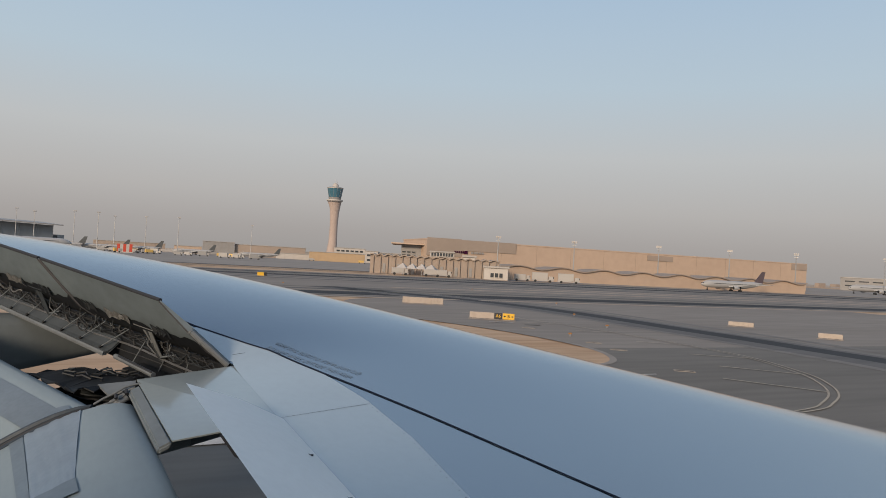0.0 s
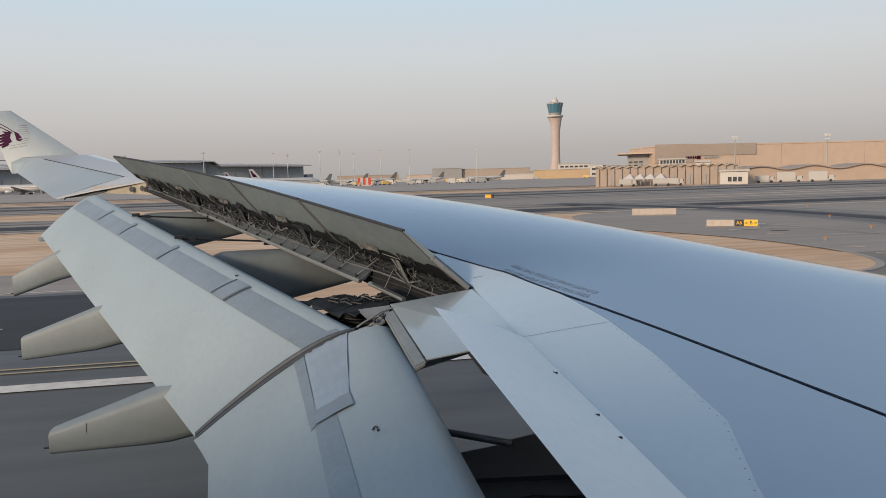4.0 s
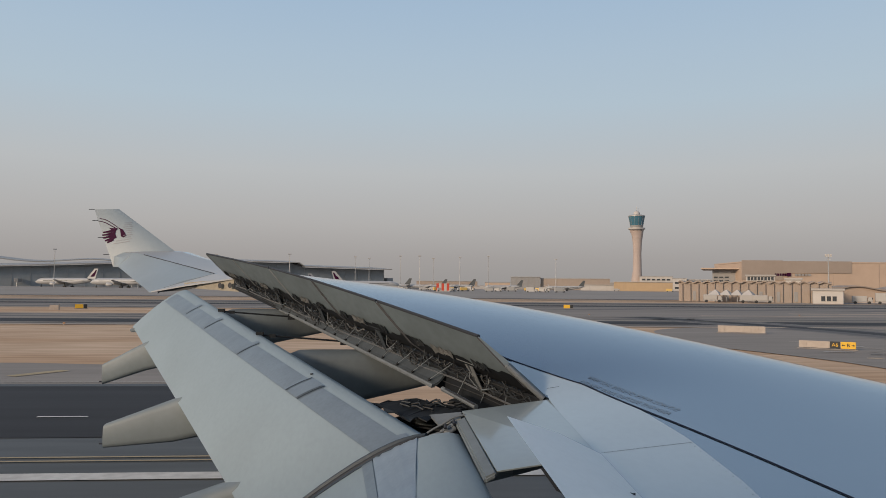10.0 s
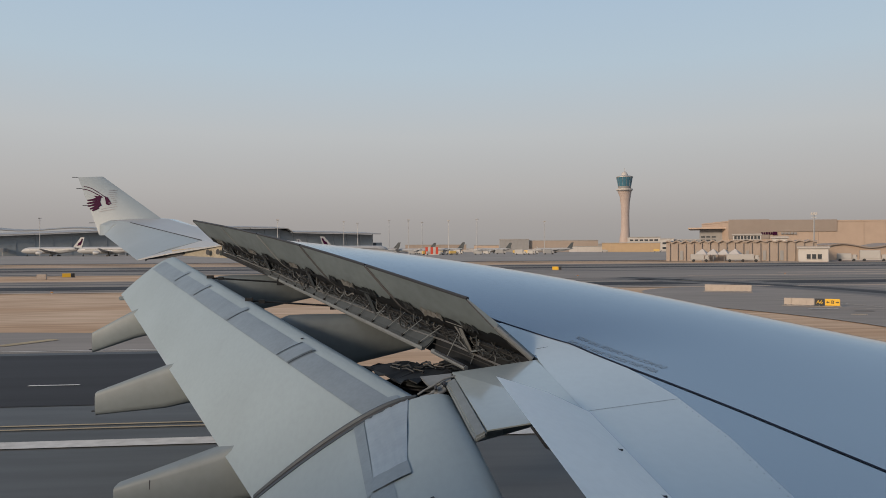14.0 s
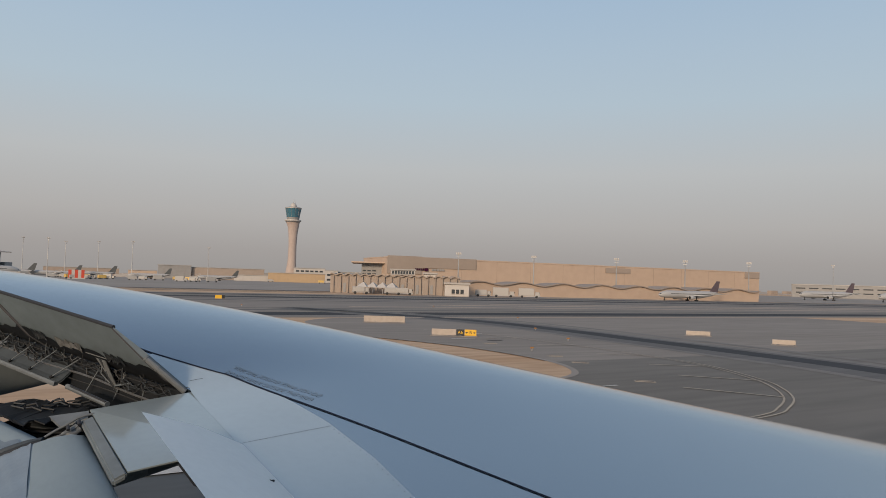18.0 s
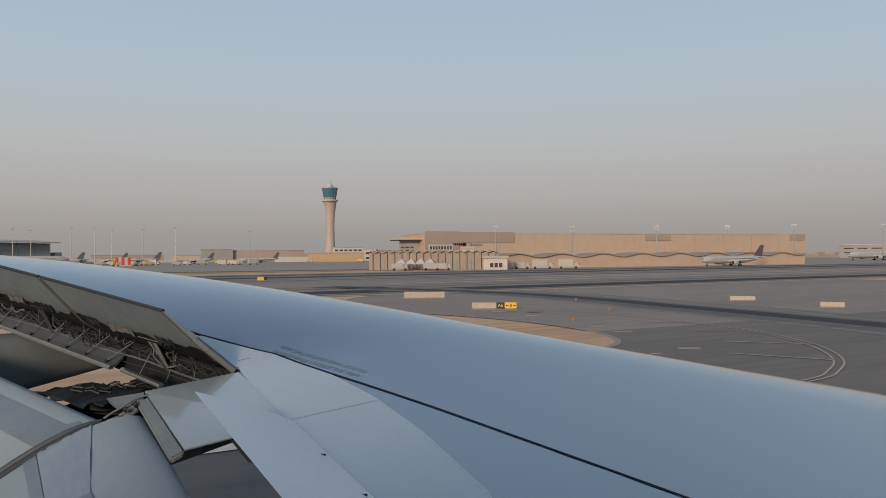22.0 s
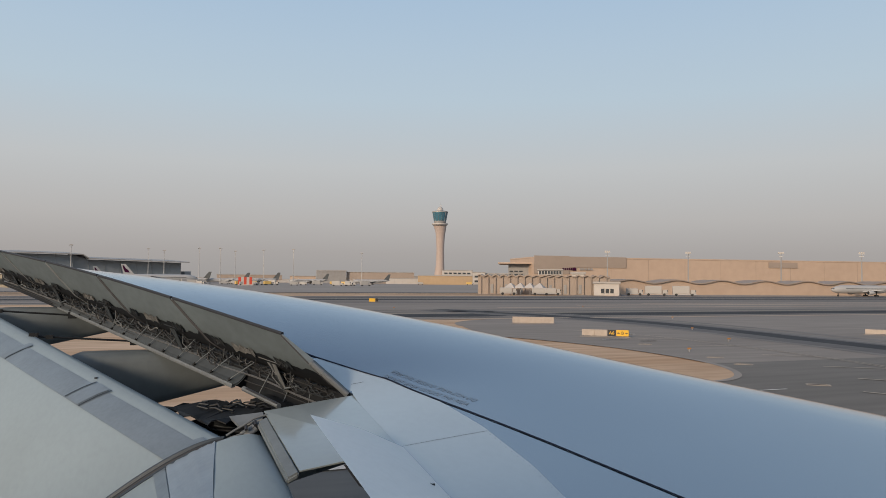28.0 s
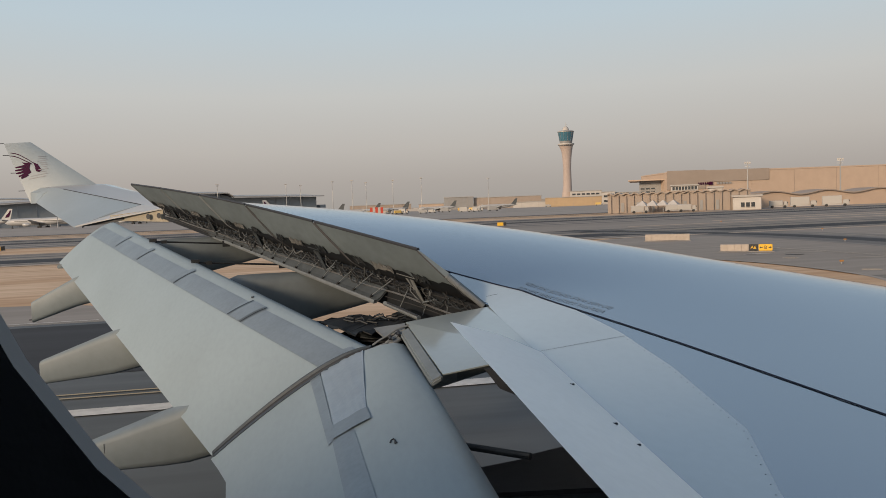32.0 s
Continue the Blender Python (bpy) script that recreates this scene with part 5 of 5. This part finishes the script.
# ---- control tower and its buildings ----
tw = thing("control_tower", polar(TOWER_AZ, 875), -TOWER_AZ, "tall flared concrete control tower with blue glass cab", "control tower")
secs = []
for k in range(25):
    z = 74 * k / 24
    w = float(np.interp(z, (0, 12, 25, 45, 60, 68, 74), (18, 14.5, 11.6, 10.6, 12.2, 14.8, 18.5)))
    right = float(np.interp(z, (0, 25, 45, 60, 74), (7.6, 6.4, 6.0, 6.8, 9.2)))
    secs.append([(right - w / 2 + w / 2 * math.cos(2 * math.pi * a / 24), w * 0.42 * math.sin(2 * math.pi * a / 24), z) for a in range(24)])
part("shaft", loft(secs), M_TOWER, tw, "pale flared concrete shaft", smooth=True)
ring = lambda r, z: [(r * math.cos(2 * math.pi * a / 24), r * math.sin(2 * math.pi * a / 24), z) for a in range(24)]
part("collar", loft([ring(9.0, 74), ring(11.2, 75.5), ring(11.2, 77), ring(8.0, 77.2)]), M_BWHITE, tw, "white collar deck", smooth=True)
part("cab_base", loft([ring(8.0, 77), ring(8.8, 80)]), M_BGREY, tw, smooth=True)
part("cab_glass", loft([ring(8.7, 80), ring(10.9, 91)]), M_TOWERC, tw, "blue glass control cab", smooth=True)
for k in range(12):
    a = 2 * math.pi * (k + 0.5) / 12
    part("mullion", rods(0.18, ((8.8 * math.cos(a), 8.8 * math.sin(a), 80), (11.0 * math.cos(a), 11.0 * math.sin(a), 91)), n=5), M_MULL, tw)
part("cab_roof", loft([ring(11.3, 91), ring(11.3, 92), ring(8.0, 93)]), M_ROOF, tw, smooth=True)
part("dome", loft([ring(4.6 * math.cos(0.22 * k), 93 + 5.4 * math.sin(0.22 * k)) for k in range(7)]), M_BWHITE, tw, "white dome", smooth=True)
part("antenna", rods(0.25, ((0, 0, 98), (0, 0, 103)), ((2, 0, 97), (2, 0, 101))), M_STEEL, tw)
tw.scale = (0.86, 0.86, 0.95)


def building(name, az0, az1, r, h, material, label, depth=30, z0=0.0, roof=None, bands=(), overhang=1.0, r1=None, panels=0):
    """A straight block between two bearings with its roof slab, window bands and panel joints."""
    a, b = Vector(polar(az0, r)), Vector(polar(az1, r1 or r))
    d = b - a
    w, turn = d.length, math.degrees(math.atan2(d.y, d.x))
    t = thing(name, ((a + b) / 2)[:], turn, label, "building")
    part("wall", rbox((0, depth / 2, z0 + h / 2), (w, depth, h), 0.15, 1), material, t)
    part("roof", rbox((0, depth / 2, z0 + h + 0.4), (w + overhang, depth + overhang, 0.8), 0.1, 1), roof or M_ROOF, t)
    for z, x0, x1, hh, n in bands:
        for k in range(n):
            x = -w / 2 + w * (x0 + (x1 - x0) * (k + 0.5) / n)
            win = part("window", boxes(((x, -0.02, z), (w * (x1 - x0) / n * 0.72, 0.25, hh))), M_WINDOW, t)
            part("sill", boxes(((x, -0.12, z - hh / 2 - 0.15), (w * (x1 - x0) / n * 0.78, 0.3, 0.2))), M_ROOF, win)
    for k in range(panels):
        x = -w / 2 + w * (k + 1) / (panels + 1)
        part("panel_joint", boxes(((x, -0.04, z0 + h / 2), (0.10, 0.14, h))), M_TAUPE, t)
    return t, w


T = TOWER_AZ
building("tower_block", T + 0.2, T + 2.6, 850, 16, M_BWHITE, "white three-storey block beside the control tower", 24, bands=((4, 0.05, 0.95, 1.8, 6), (8.6, 0.05, 0.95, 1.8, 6), (13, 0.05, 0.95, 1.8, 6)))
building("tower_annex", T + 2.6, T + 3.6, 850, 14, M_BWHITE, "white block with few windows", 24, bands=((4, 0.1, 0.9, 2.2, 2), (9.5, 0.1, 0.9, 2.2, 2)))
building("low_glass_hall", T + 3.6, T + 6.6, 870, 13, M_BGREY, "long low grey hall with glass strip", 30, bands=((8, 0.02, 0.98, 3, 8),))
building("grey_box", T + 1.0, T + 2.0, 1100, 12, M_BGREY, "small dark grey hangar behind the tower", 30)
building("dark_shed", T - 2.8, T - 1.2, 1020, 9.5, M_BGREY, "small dark arched shed", 30)
building("ochre_wall_block", T - 1.7, T + 2.6, 800, 9.5, M_YELLOWW, "low ochre yellow walled compound", 20, panels=5)
building("sand_wall", T - 4.2, T - 1.6, 830, 6.0, M_BWHITE, "low cream boundary wall", 6, panels=3)
building("dark_hangar", T - 9.6, T - 7.3, 900, 15, M_BGREY, "dark grey windowless hangar", 40, panels=4)
building("taupe_hall", T - 7.28, T - 2.0, 905, 13.5, M_TAUPE, "long taupe flat-roofed hall", 40, panels=7)
building("low_sheds", T - 11.6, T - 9.65, 905, 8, M_BEIGE, "low beige sheds beside a hangar", 20, bands=((3, 0.1, 0.9, 2, 4),))
building("cream_hall", T - 17.0, T - 12.2, 1150, 10, M_TAUPE, "long low taupe shed far off", 30, panels=6)
building("far_hall", T + 37.4, T + 46, 980, 15, M_BGREY, "long grey hall behind parked airliners", 40, bands=((6, 0.02, 0.98, 1.4, 10), (11, 0.02, 0.98, 1.4, 10)))

# cargo centre
t, w = building("cargo_hall", T + 7.4, T + 35.3, 425, 18.7, M_BEIGE, "huge beige cargo hall with taller panels", 50, r1=580, roof=M_BEIGE, overhang=0.2, panels=11)
for x0, x1, z0, z1, mt in ((0.0, 0.075, 9.6, 20.1, M_TAUPE), (0.075, 0.20, 13.4, 19.8, M_TAUPE), (0.53, 0.60, 14.7, 18.1, M_TAUPE), (0.95, 0.999, 14.7, 19.2, M_TAUPE)):
    part("cladding_panel", boxes(((w * ((x0 + x1) / 2 - 0.5), -0.2, (z0 + z1) / 2), (w * (x1 - x0), 0.5, z1 - z0))), mt, t, "taupe cladding panel")
for k, (a, b) in enumerate(((0.100, 0.004), (0.106, 0.004), (0.112, 0.004), (0.118, 0.004), (0.124, 0.004), (0.132, 0.010), (0.150, 0.006), (0.158, 0.006), (0.166, 0.006), (0.174, 0.006), (0.182, 0.006))):
    a = 0.06 + (a - 0.098) * 0.75
    part("wordmark_bar", boxes(((w * (a - 0.5), -0.6, 12.5), (w * b * 0.7, 0.3, 1.2 if k < 5 else 1.8 if k == 5 else 1.1))), M_MAROON if k < 6 else M_ROOF, t, "plain bar of a wall sign")
building("cargo_pavilion", T + 5.4, T + 7.35, 435, 15.3, M_BGREY, "grey louvred pavilion with a thin wide roof", 26, roof=M_BEIGE, bands=((7.1, 0.02, 0.6, 0.8, 3), (9, 0.02, 0.6, 0.8, 3), (10.9, 0.02, 0.6, 0.8, 3)), overhang=12)
t, w = building("control_office", T + 7.7, T + 9.6, 405, 2.6, M_BWHITE, "white glazed rooftop control office", 8, z0=8.6, bands=((10.1, 0.03, 0.97, 1.7, 8),))
part("stem", rbox((0, 4, 4.3), (w * 0.5, 5, 8.6), 0.2, 1), M_BEIGE, t)


def wavy(az0, az1, r, h, waves, label, material, amp=1.2, depth=24, posts=10, r1=None, doors=True, thick=0.45):
    """A low long shed with a wavy roof edge and slim columns."""
    a, b = Vector(polar(az0, r)), Vector(polar(az1, r1 or r))
    d = b - a
    w, turn = d.length, math.degrees(math.atan2(d.y, d.x))
    t = thing("wavy_roof_shed", ((a + b) / 2)[:], turn, label, "building")
    n = waves * 8
    secs, walls = [], []
    for k in range(n + 1):
        x = -w / 2 + w * k / n
        z = h + amp * 0.5 * math.sin(2 * math.pi * waves * k / n)
        secs.append([(x, -1, z), (x, depth, z), (x, depth, z + thick), (x, -1, z + thick)])
        walls.append([(x * 0.995, 0, 0), (x * 0.995, depth - 1, 0), (x * 0.995, depth - 1, z), (x * 0.995, 0, z)])
    part("wall", loft(walls), material, t)
    part("roof", loft(secs), M_TAUPE, t, "thin wavy roof")
    for k in range(posts):
        x = -w / 2 + w * (k + 0.5) / posts
        part("column", rods(0.16, ((x, -0.6, 0), (x, -0.6, h - 0.3)), n=6), M_TAUPE, t)
        if k % 2 and doors:
            part("door_opening", boxes(((x + w / posts / 2, -0.05, 2.2), (w / posts * 0.4, 0.3, 3.6))), M_BGREY, t)
    return t


wavy(T + 3.0, T + 13.2, 292, 7.2, 16, "low taupe shed with scalloped roof", M_TAUPE, 0.6, 16, posts=18)
wavy(T + 13.8, T + 35.3, 312, 5.4, 8, "long beige canopy with wavy roof edge", M_BEIGE, 1.5, 14, posts=0, r1=420, doors=False)
building("gate_house", T + 12.0, T + 13.9, 284, 4.6, M_BWHITE, "small white gate house", 10, bands=((1.9, 0.25, 0.8, 1.6, 3),))
building("rooftop_plant", T + 10.3, T + 11.3, 300, 1.2, M_BWHITE, "small pale rooftop plant room", 5, z0=7.2)

# parasols before the sheds
for k in range(4):
    t = thing("shade_canopy", polar(T + 5.6 + 0.75 * k, 284), 0, "small white peaked shade canopy", "canopy", "shade canopies")
    bm = bmesh.new()
    bmesh.ops.create_cone(bm, cap_ends=True, segments=4, radius1=3.2, radius2=0.2, depth=2.0, matrix=Matrix.Translation((0, 0, 3.6)))
    part("canopy", bm, M_BWHITE, t)
    part("pole", rods(0.12, ((0, 0, 0), (0, 0, 3)), n=6), M_STEEL, t)

# ---- passenger terminal ----
P0, P1 = Vector(polar(0.0, 830)), Vector(polar(-50, 900))
d = P1 - P0
TL, turn = d.length, math.degrees(math.atan2(d.y, d.x))
term = thing("terminal", P0[:], turn, "long dark-glass passenger terminal with a pale sweeping roof", "building")
prof = ((0, 22), (95, 23.5), (96, 27.5), (150, 28), (250, 25), (330, 21), (430, 17), (455, 18), (490, 24), (560, 24), (610, 17), (720, 16))
bay_n = 48
for k in range(bay_n):
    s0, s1 = TL * k / bay_n, TL * (k + 1) / bay_n
    z0, z1 = (float(np.interp(s, *zip(*prof))) for s in (s0 + 0.5, s1 - 0.5))
    back = 3.0 if 430 < s0 or s0 < 95 else 0.0
    bm = slab([(s0 + 0.3, -back, 0), (s1 - 0.1, -back, 0), (s1 - 0.1, -back, z1 - 1), (s0 + 0.3, -back, z0 - 1)], 60, (0, 1, 0))
    part("glass_bay", bm, M_GLASS, term, "dark blue glass wall bay")
    part("mullion", boxes(((s0, -back + 0.25, z0 / 2), (0.5, 0.5, z0 - 1))), M_MULL, term)
    if k % 2 == 0:
        part("transom", boxes((((s0 + s1) / 2, -back + 0.15, 8.5), (s1 - s0, 0.4, 0.5))), M_MULL, term)
secs = []
for k in range(121):
    s = -6 + (TL + 12) * k / 120
    z = float(np.interp(max(0, s), *zip(*prof)))
    secs.append([(s, 8, z - 0.9), (s, -64, z + 2.5), (s, -64, z + 3.5), (s, 8, z + 0.1)])
part("roof", loft(secs), M_ROOF, term, "pale sweeping metal roof")
for s, z in ((-9, 12), (98, 26)):
    part("stair_core", rbox((s, -12, z / 2), (7, 12, z), 0.2, 1), M_MULL, term)
secs = []
for k in range(61):
    s = 150 + 560 * k / 60
    z = 22 + 6 * math.sin(math.pi * k / 60) + 2.2 * math.sin(k * 0.5)
    secs.append([(s, -70, z - 1), (s, -140, z + 2), (s, -140, z + 3), (s, -70, z)])
part("rear_roof", loft(secs), M_ROOF, term, "long pale roof behind")
for k in range(5):
    s = 170 + 95 * k
    pier = part("boarding_bridge", rbox((s, 16, 5.5), (3.2, 30, 3.2), 0.2, 1), M_BGREY, term, "grey boarding bridge")
    part("bridge_leg", rods(0.5, ((s, 24, 0), (s, 24, 4)), n=6), M_STEEL, pier)


# ---- parked airliners ----
def airliner_at(az, r, heading, length, tail_mat, label, group="parked airliners"):
    """A parked twin-engined airliner, nose along +x before turning."""
    k = length / 60.0
    t = thing("parked_airliner", polar(az, r, 0.03), heading, label, "airliner", group)
    secs = []
    for i in range(25):
        q = i / 24
        x = 30 - 60 * q
        rr = 2.9 * float(np.interp(q, (0, 0.02, 0.06, 0.13, 0.68, 0.85, 0.96, 1), (0.05, 0.42, 0.75, 1, 1, 0.72, 0.3, 0.08)))
        zc = 5.0 + float(np.interp(q, (0, 0.1, 0.68, 1), (-0.7, 0, 0, 1.7)))
        secs.append([(x * k, rr * k * math.cos(2 * math.pi * a / 16), (zc + rr * math.sin(2 * math.pi * a / 16)) * k) for a in range(16)])
    part("fuselage", loft(secs), M_PLANE, t, "white fuselage", smooth=True)
    for s in (-1, 1):
        w_ = [[(6 * k, s * 2 * k, 4.0 * k), (-5 * k, s * 2 * k, 3.8 * k), (-5 * k, s * 2 * k, 3.4 * k), (6 * k, s * 2 * k, 3.3 * k)],
              [(-1 * k, s * 12 * k, 4.9 * k), (-6.5 * k, s * 12 * k, 4.8 * k), (-6.5 * k, s * 12 * k, 4.6 * k), (-1 * k, s * 12 * k, 4.4 * k)],
              [(-10 * k, s * 29 * k, 6.6 * k), (-12.5 * k, s * 29 * k, 6.6 * k), (-12.5 * k, s * 29 * k, 6.5 * k), (-10 * k, s * 29 * k, 6.45 * k)]]
        part("wing", loft(w_), M_PLANEG, t, "grey wing")
        part("tailplane", loft([[(-23 * k, s * 1 * k, 6.6 * k), (-28 * k, s * 1 * k, 6.6 * k), (-28 * k, s * 1 * k, 6.3 * k), (-23 * k, s * 1 * k, 6.2 * k)],
                                [(-28 * k, s * 9.5 * k, 7.4 * k), (-30 * k, s * 9.5 * k, 7.4 * k), (-30 * k, s * 9.5 * k, 7.3 * k), (-28 * k, s * 9.5 * k, 7.3 * k)]]), M_PLANEG, t)
        es = []
        for q, rr in ((0, 1.35), (0.08, 1.55), (0.5, 1.5), (0.85, 1.0), (1, 0.55)):
            es.append([((7.5 - 5.5 * q) * k, (s * 9.3 + rr * math.cos(2 * math.pi * a / 12)) * k, (2.7 + rr * math.sin(2 * math.pi * a / 12)) * k) for a in range(12)])
        eng = part("engine", loft(es), M_PLANE, t, "white engine nacelle", smooth=True)
        bm = bmesh.new()
        bmesh.ops.create_circle(bm, cap_ends=True, radius=1.2 * k, segments=12, matrix=Matrix.Translation((7.52 * k, s * 9.3 * k, 2.7 * k)) @ pose(0, 0, 0, 0, 90, 0))
        part("intake", bm, M_SIGNK, eng)
        part("window_row", boxes(((0, s * 2.86 * k, 5.5 * k), (40 * k, 0.12, 0.35 * k))), M_WINDOW, t)
        for x in (-3,):
            part("main_gear", boxes(((x * k, s * 5 * k, 1.9 * k), (0.4, 0.4, 3.6 * k)), ((x * k, s * 5 * k, 0.6 * k), (2.6 * k, 1.6 * k, 1.2 * k))), M_TYRE, t)
    part("nose_gear", boxes(((24 * k, 0, 1.8 * k), (0.3, 0.3, 3.4 * k)), ((24 * k, 0, 0.5 * k), (1.0 * k, 0.8 * k, 1.0 * k))), M_TYRE, t)
    part("cockpit_window", boxes(((28.1 * k, 0, 5.35 * k), (1.2 * k, 2.3 * k, 0.6 * k))), M_WINDOW, t)
    fin = part("tail_fin", loft([[(-20.5 * k, -0.3 * k, 7.3 * k), (-29 * k, -0.2 * k, 7.0 * k), (-29 * k, 0.2 * k, 7.0 * k), (-20.5 * k, 0.3 * k, 7.3 * k)],
                                 [(-28 * k, -0.12 * k, 16.2 * k), (-31.5 * k, -0.08 * k, 16.2 * k), (-31.5 * k, 0.08 * k, 16.2 * k), (-28 * k, 0.12 * k, 16.2 * k)]]), tail_mat, t, "tall swept tail fin")
    if tail_mat is M_PLANE:
        for s in (-1, 1):
            bm = bmesh.new()
            pts = ((-24.6, 9.0), (-28.2, 9.4), (-29.6, 12.6), (-30.3, 15.0), (-29.2, 14.8), (-27.6, 12.4), (-25.8, 11.2))
            bm.faces.new([bm.verts.new((x * k, s * 0.34 * k, z * k)) for x, z in pts])
            part("tail_emblem", bm, M_MAROON, fin, "plain maroon tail shape")
    return t


white_label, dark_label = "parked white airliner with a maroon tail emblem", "parked white airliner with a dark tail fin"
for off, r, hd, ln, tm in ((-150, 700, 150, 60, M_PLANE), (-120, 720, 152, 55, M_PLANE), (-98, 720, 165, 60, M_PLANE), (-80, 690, 165, 60, M_PLANE), (-64, 700, 170, 60, M_PLANE), (-51, 690, 10, 58, M_PLANE), (-38.5, 660, 8, 60, M_PLANE), (-44.8, 668, 20, 52, M_PLANE), (-57.5, 662, 8, 56, M_PLANE), (-71.5, 664, 160, 56, M_PLANE), (-88, 668, 164, 60, M_PLANE), (-33.5, 690, 172, 40, M_TAILD),
                           (-25.5, 690, 172, 38, M_TAILD), (-19.4, 700, 172, 40, M_TAILD), (-10.2, 720, 172, 38, M_TAILD), (-5.4, 730, 172, 38, M_TAILD),
                           (30.5, 362, 172, 36, M_TAILM), (39.6, 640, 165, 52, M_TAILM), (44.2, 660, 165, 52, M_TAILM)):
    airliner_at(spread(off), r, hd, ln, tm, dark_label if tm is M_TAILD else "parked pale airliner with a maroon-grey tail fin" if tm is M_TAILM else white_label)


# ---- service vehicles ----
def truck_parts(t, l, h, body_mat, stairs=False):
    part("chassis", boxes(((0, 0, 0.75), (l, 2.2, 0.3))), M_STEEL, t)
    part("cargo_body", rbox((-l * 0.13, 0, 0.9 + h / 2), (l * 0.70, 2.4, h), 0.1, 1), body_mat, t)
    cab = part("cab", rbox((l * 0.37, 0, 1.6), (l * 0.22, 2.3, 1.6), 0.2, 2), M_TRUCK, t)
    part("windscreen", boxes(((l * 0.46, 0, 1.95), (l * 0.06, 2.0, 0.6))), M_WINDOW, cab)
    for x in (-l * 0.33, l * 0.33):
        for s in (-1, 1):
            part("wheel", rods(0.5, ((x, s * 0.85, 0.5), (x, s * 1.2, 0.5)), n=12), M_TYRE, t)
    if stairs:
        bm = slab([(-l * 0.55, -1.1, 5.6), (-l * 0.55, 1.1, 5.6), (l * 0.62, 1.1, 1.6), (l * 0.62, -1.1, 1.6)], 0.5)
        part("stair_flight", bm, M_BWHITE, t, "white inclined boarding stairs")
        for s in (-1, 1):
            part("handrail", rods(0.08, ((-l * 0.55, s * 1.1, 6.8), (l * 0.62, s * 1.1, 2.8)), n=5), M_STEEL, t)


kinds = {}
for key, l, h, mt, st, lb, cat in (("van", 6.5, 1.9, M_TRUCK, False, "white apron service van", "van"), ("truck", 9, 3.0, M_TRUCK, False, "cream box truck on the apron", "truck"),
                                   ("loader", 8, 2.2, M_TRUCKY, False, "ochre yellow ground loader", "loader"), ("stairs", 9, 1.2, M_TRUCK, True, "white mobile boarding stairs", "boarding stairs")):
    t = thing({"van": "service_van", "truck": "box_truck", "loader": "ground_loader", "stairs": "boarding_stairs"}[key], polar(-60 + len(kinds), 500, 0.03), 10, lb, cat, "apron vehicles")
    truck_parts(t, l, h, mt, st)
    kinds[key] = t
rng = random.Random(11)
for off, r, key in ((-25.6, 676, "stairs"), (-20.9, 688, "stairs"), (-11.9, 700, "stairs"), (-7.0, 712, "stairs")):
    a = spread(off)
    copy_thing(kinds[key], pose(*polar(a, r, 0.03), 0, 0, 172))
for k in range(74):
    off = rng.choice((rng.uniform(-64, -30), rng.uniform(-44, -30), rng.uniform(-27, -16), rng.uniform(-12, -4), rng.uniform(-60, -34)))
    r = rng.uniform(560, 640) if off < 0 else rng.uniform(500, 560)
    copy_thing(kinds[rng.choice(("van", "van", "truck", "loader"))], pose(*polar(spread(off), r, 0.03), 0, 0, -spread(off) + rng.uniform(-25, 25)))
for off, r, key in ((5.4, 278, "van"), (7.9, 278, "van"), (8.8, 278, "van"), (15.0, 296, "van"), (16.6, 298, "truck"), (18.6, 300, "truck"), (-1.5, 770, "van"), (2.4, 760, "loader")):
    copy_thing(kinds[key], pose(*polar(T + off, r, 0.03), 0, 0, -(T + off) + 4))
t = thing("striped_board", polar(spread(-21.9), 560), -spread(-21.9), "red and white striped barrier board", "barrier")
for k in range(5):
    part("stripe", rbox((k * 2 - 4, 0, 3.4), (1.96, 0.4, 5.6), 0.05, 1), M_RED if k % 2 == 0 else M_BWHITE, t)
part("base", rbox((0, 0, 0.35), (11, 1.2, 0.7), 0.05, 1), M_BWHITE, t)

# far low town and fleet specks along the horizon
bm = bmesh.new()
rng = random.Random(5)
for k in range(260):
    a, r = rng.uniform(-70, 85), rng.uniform(1500, 2600)
    h = rng.uniform(3, 9)
    box(bm, polar(a, r, h / 2), (rng.uniform(8, 40), rng.uniform(8, 20), h))
tagged(part("far_sheds", bm, M_TAUPE), "scattered low pale sheds far along the horizon", "sheds", kind="stuff")
bm = bmesh.new()
for k in range(150):
    a, r = rng.uniform(-15, 20), rng.uniform(950, 1500)
    h = rng.uniform(1.5, 4)
    box(bm, polar(a, r, h / 2), (rng.uniform(3, 14), 3, h))
tagged(part("far_equipment", bm, M_BWHITE), "scattered pale ground equipment far off", "equipment", kind="stuff")
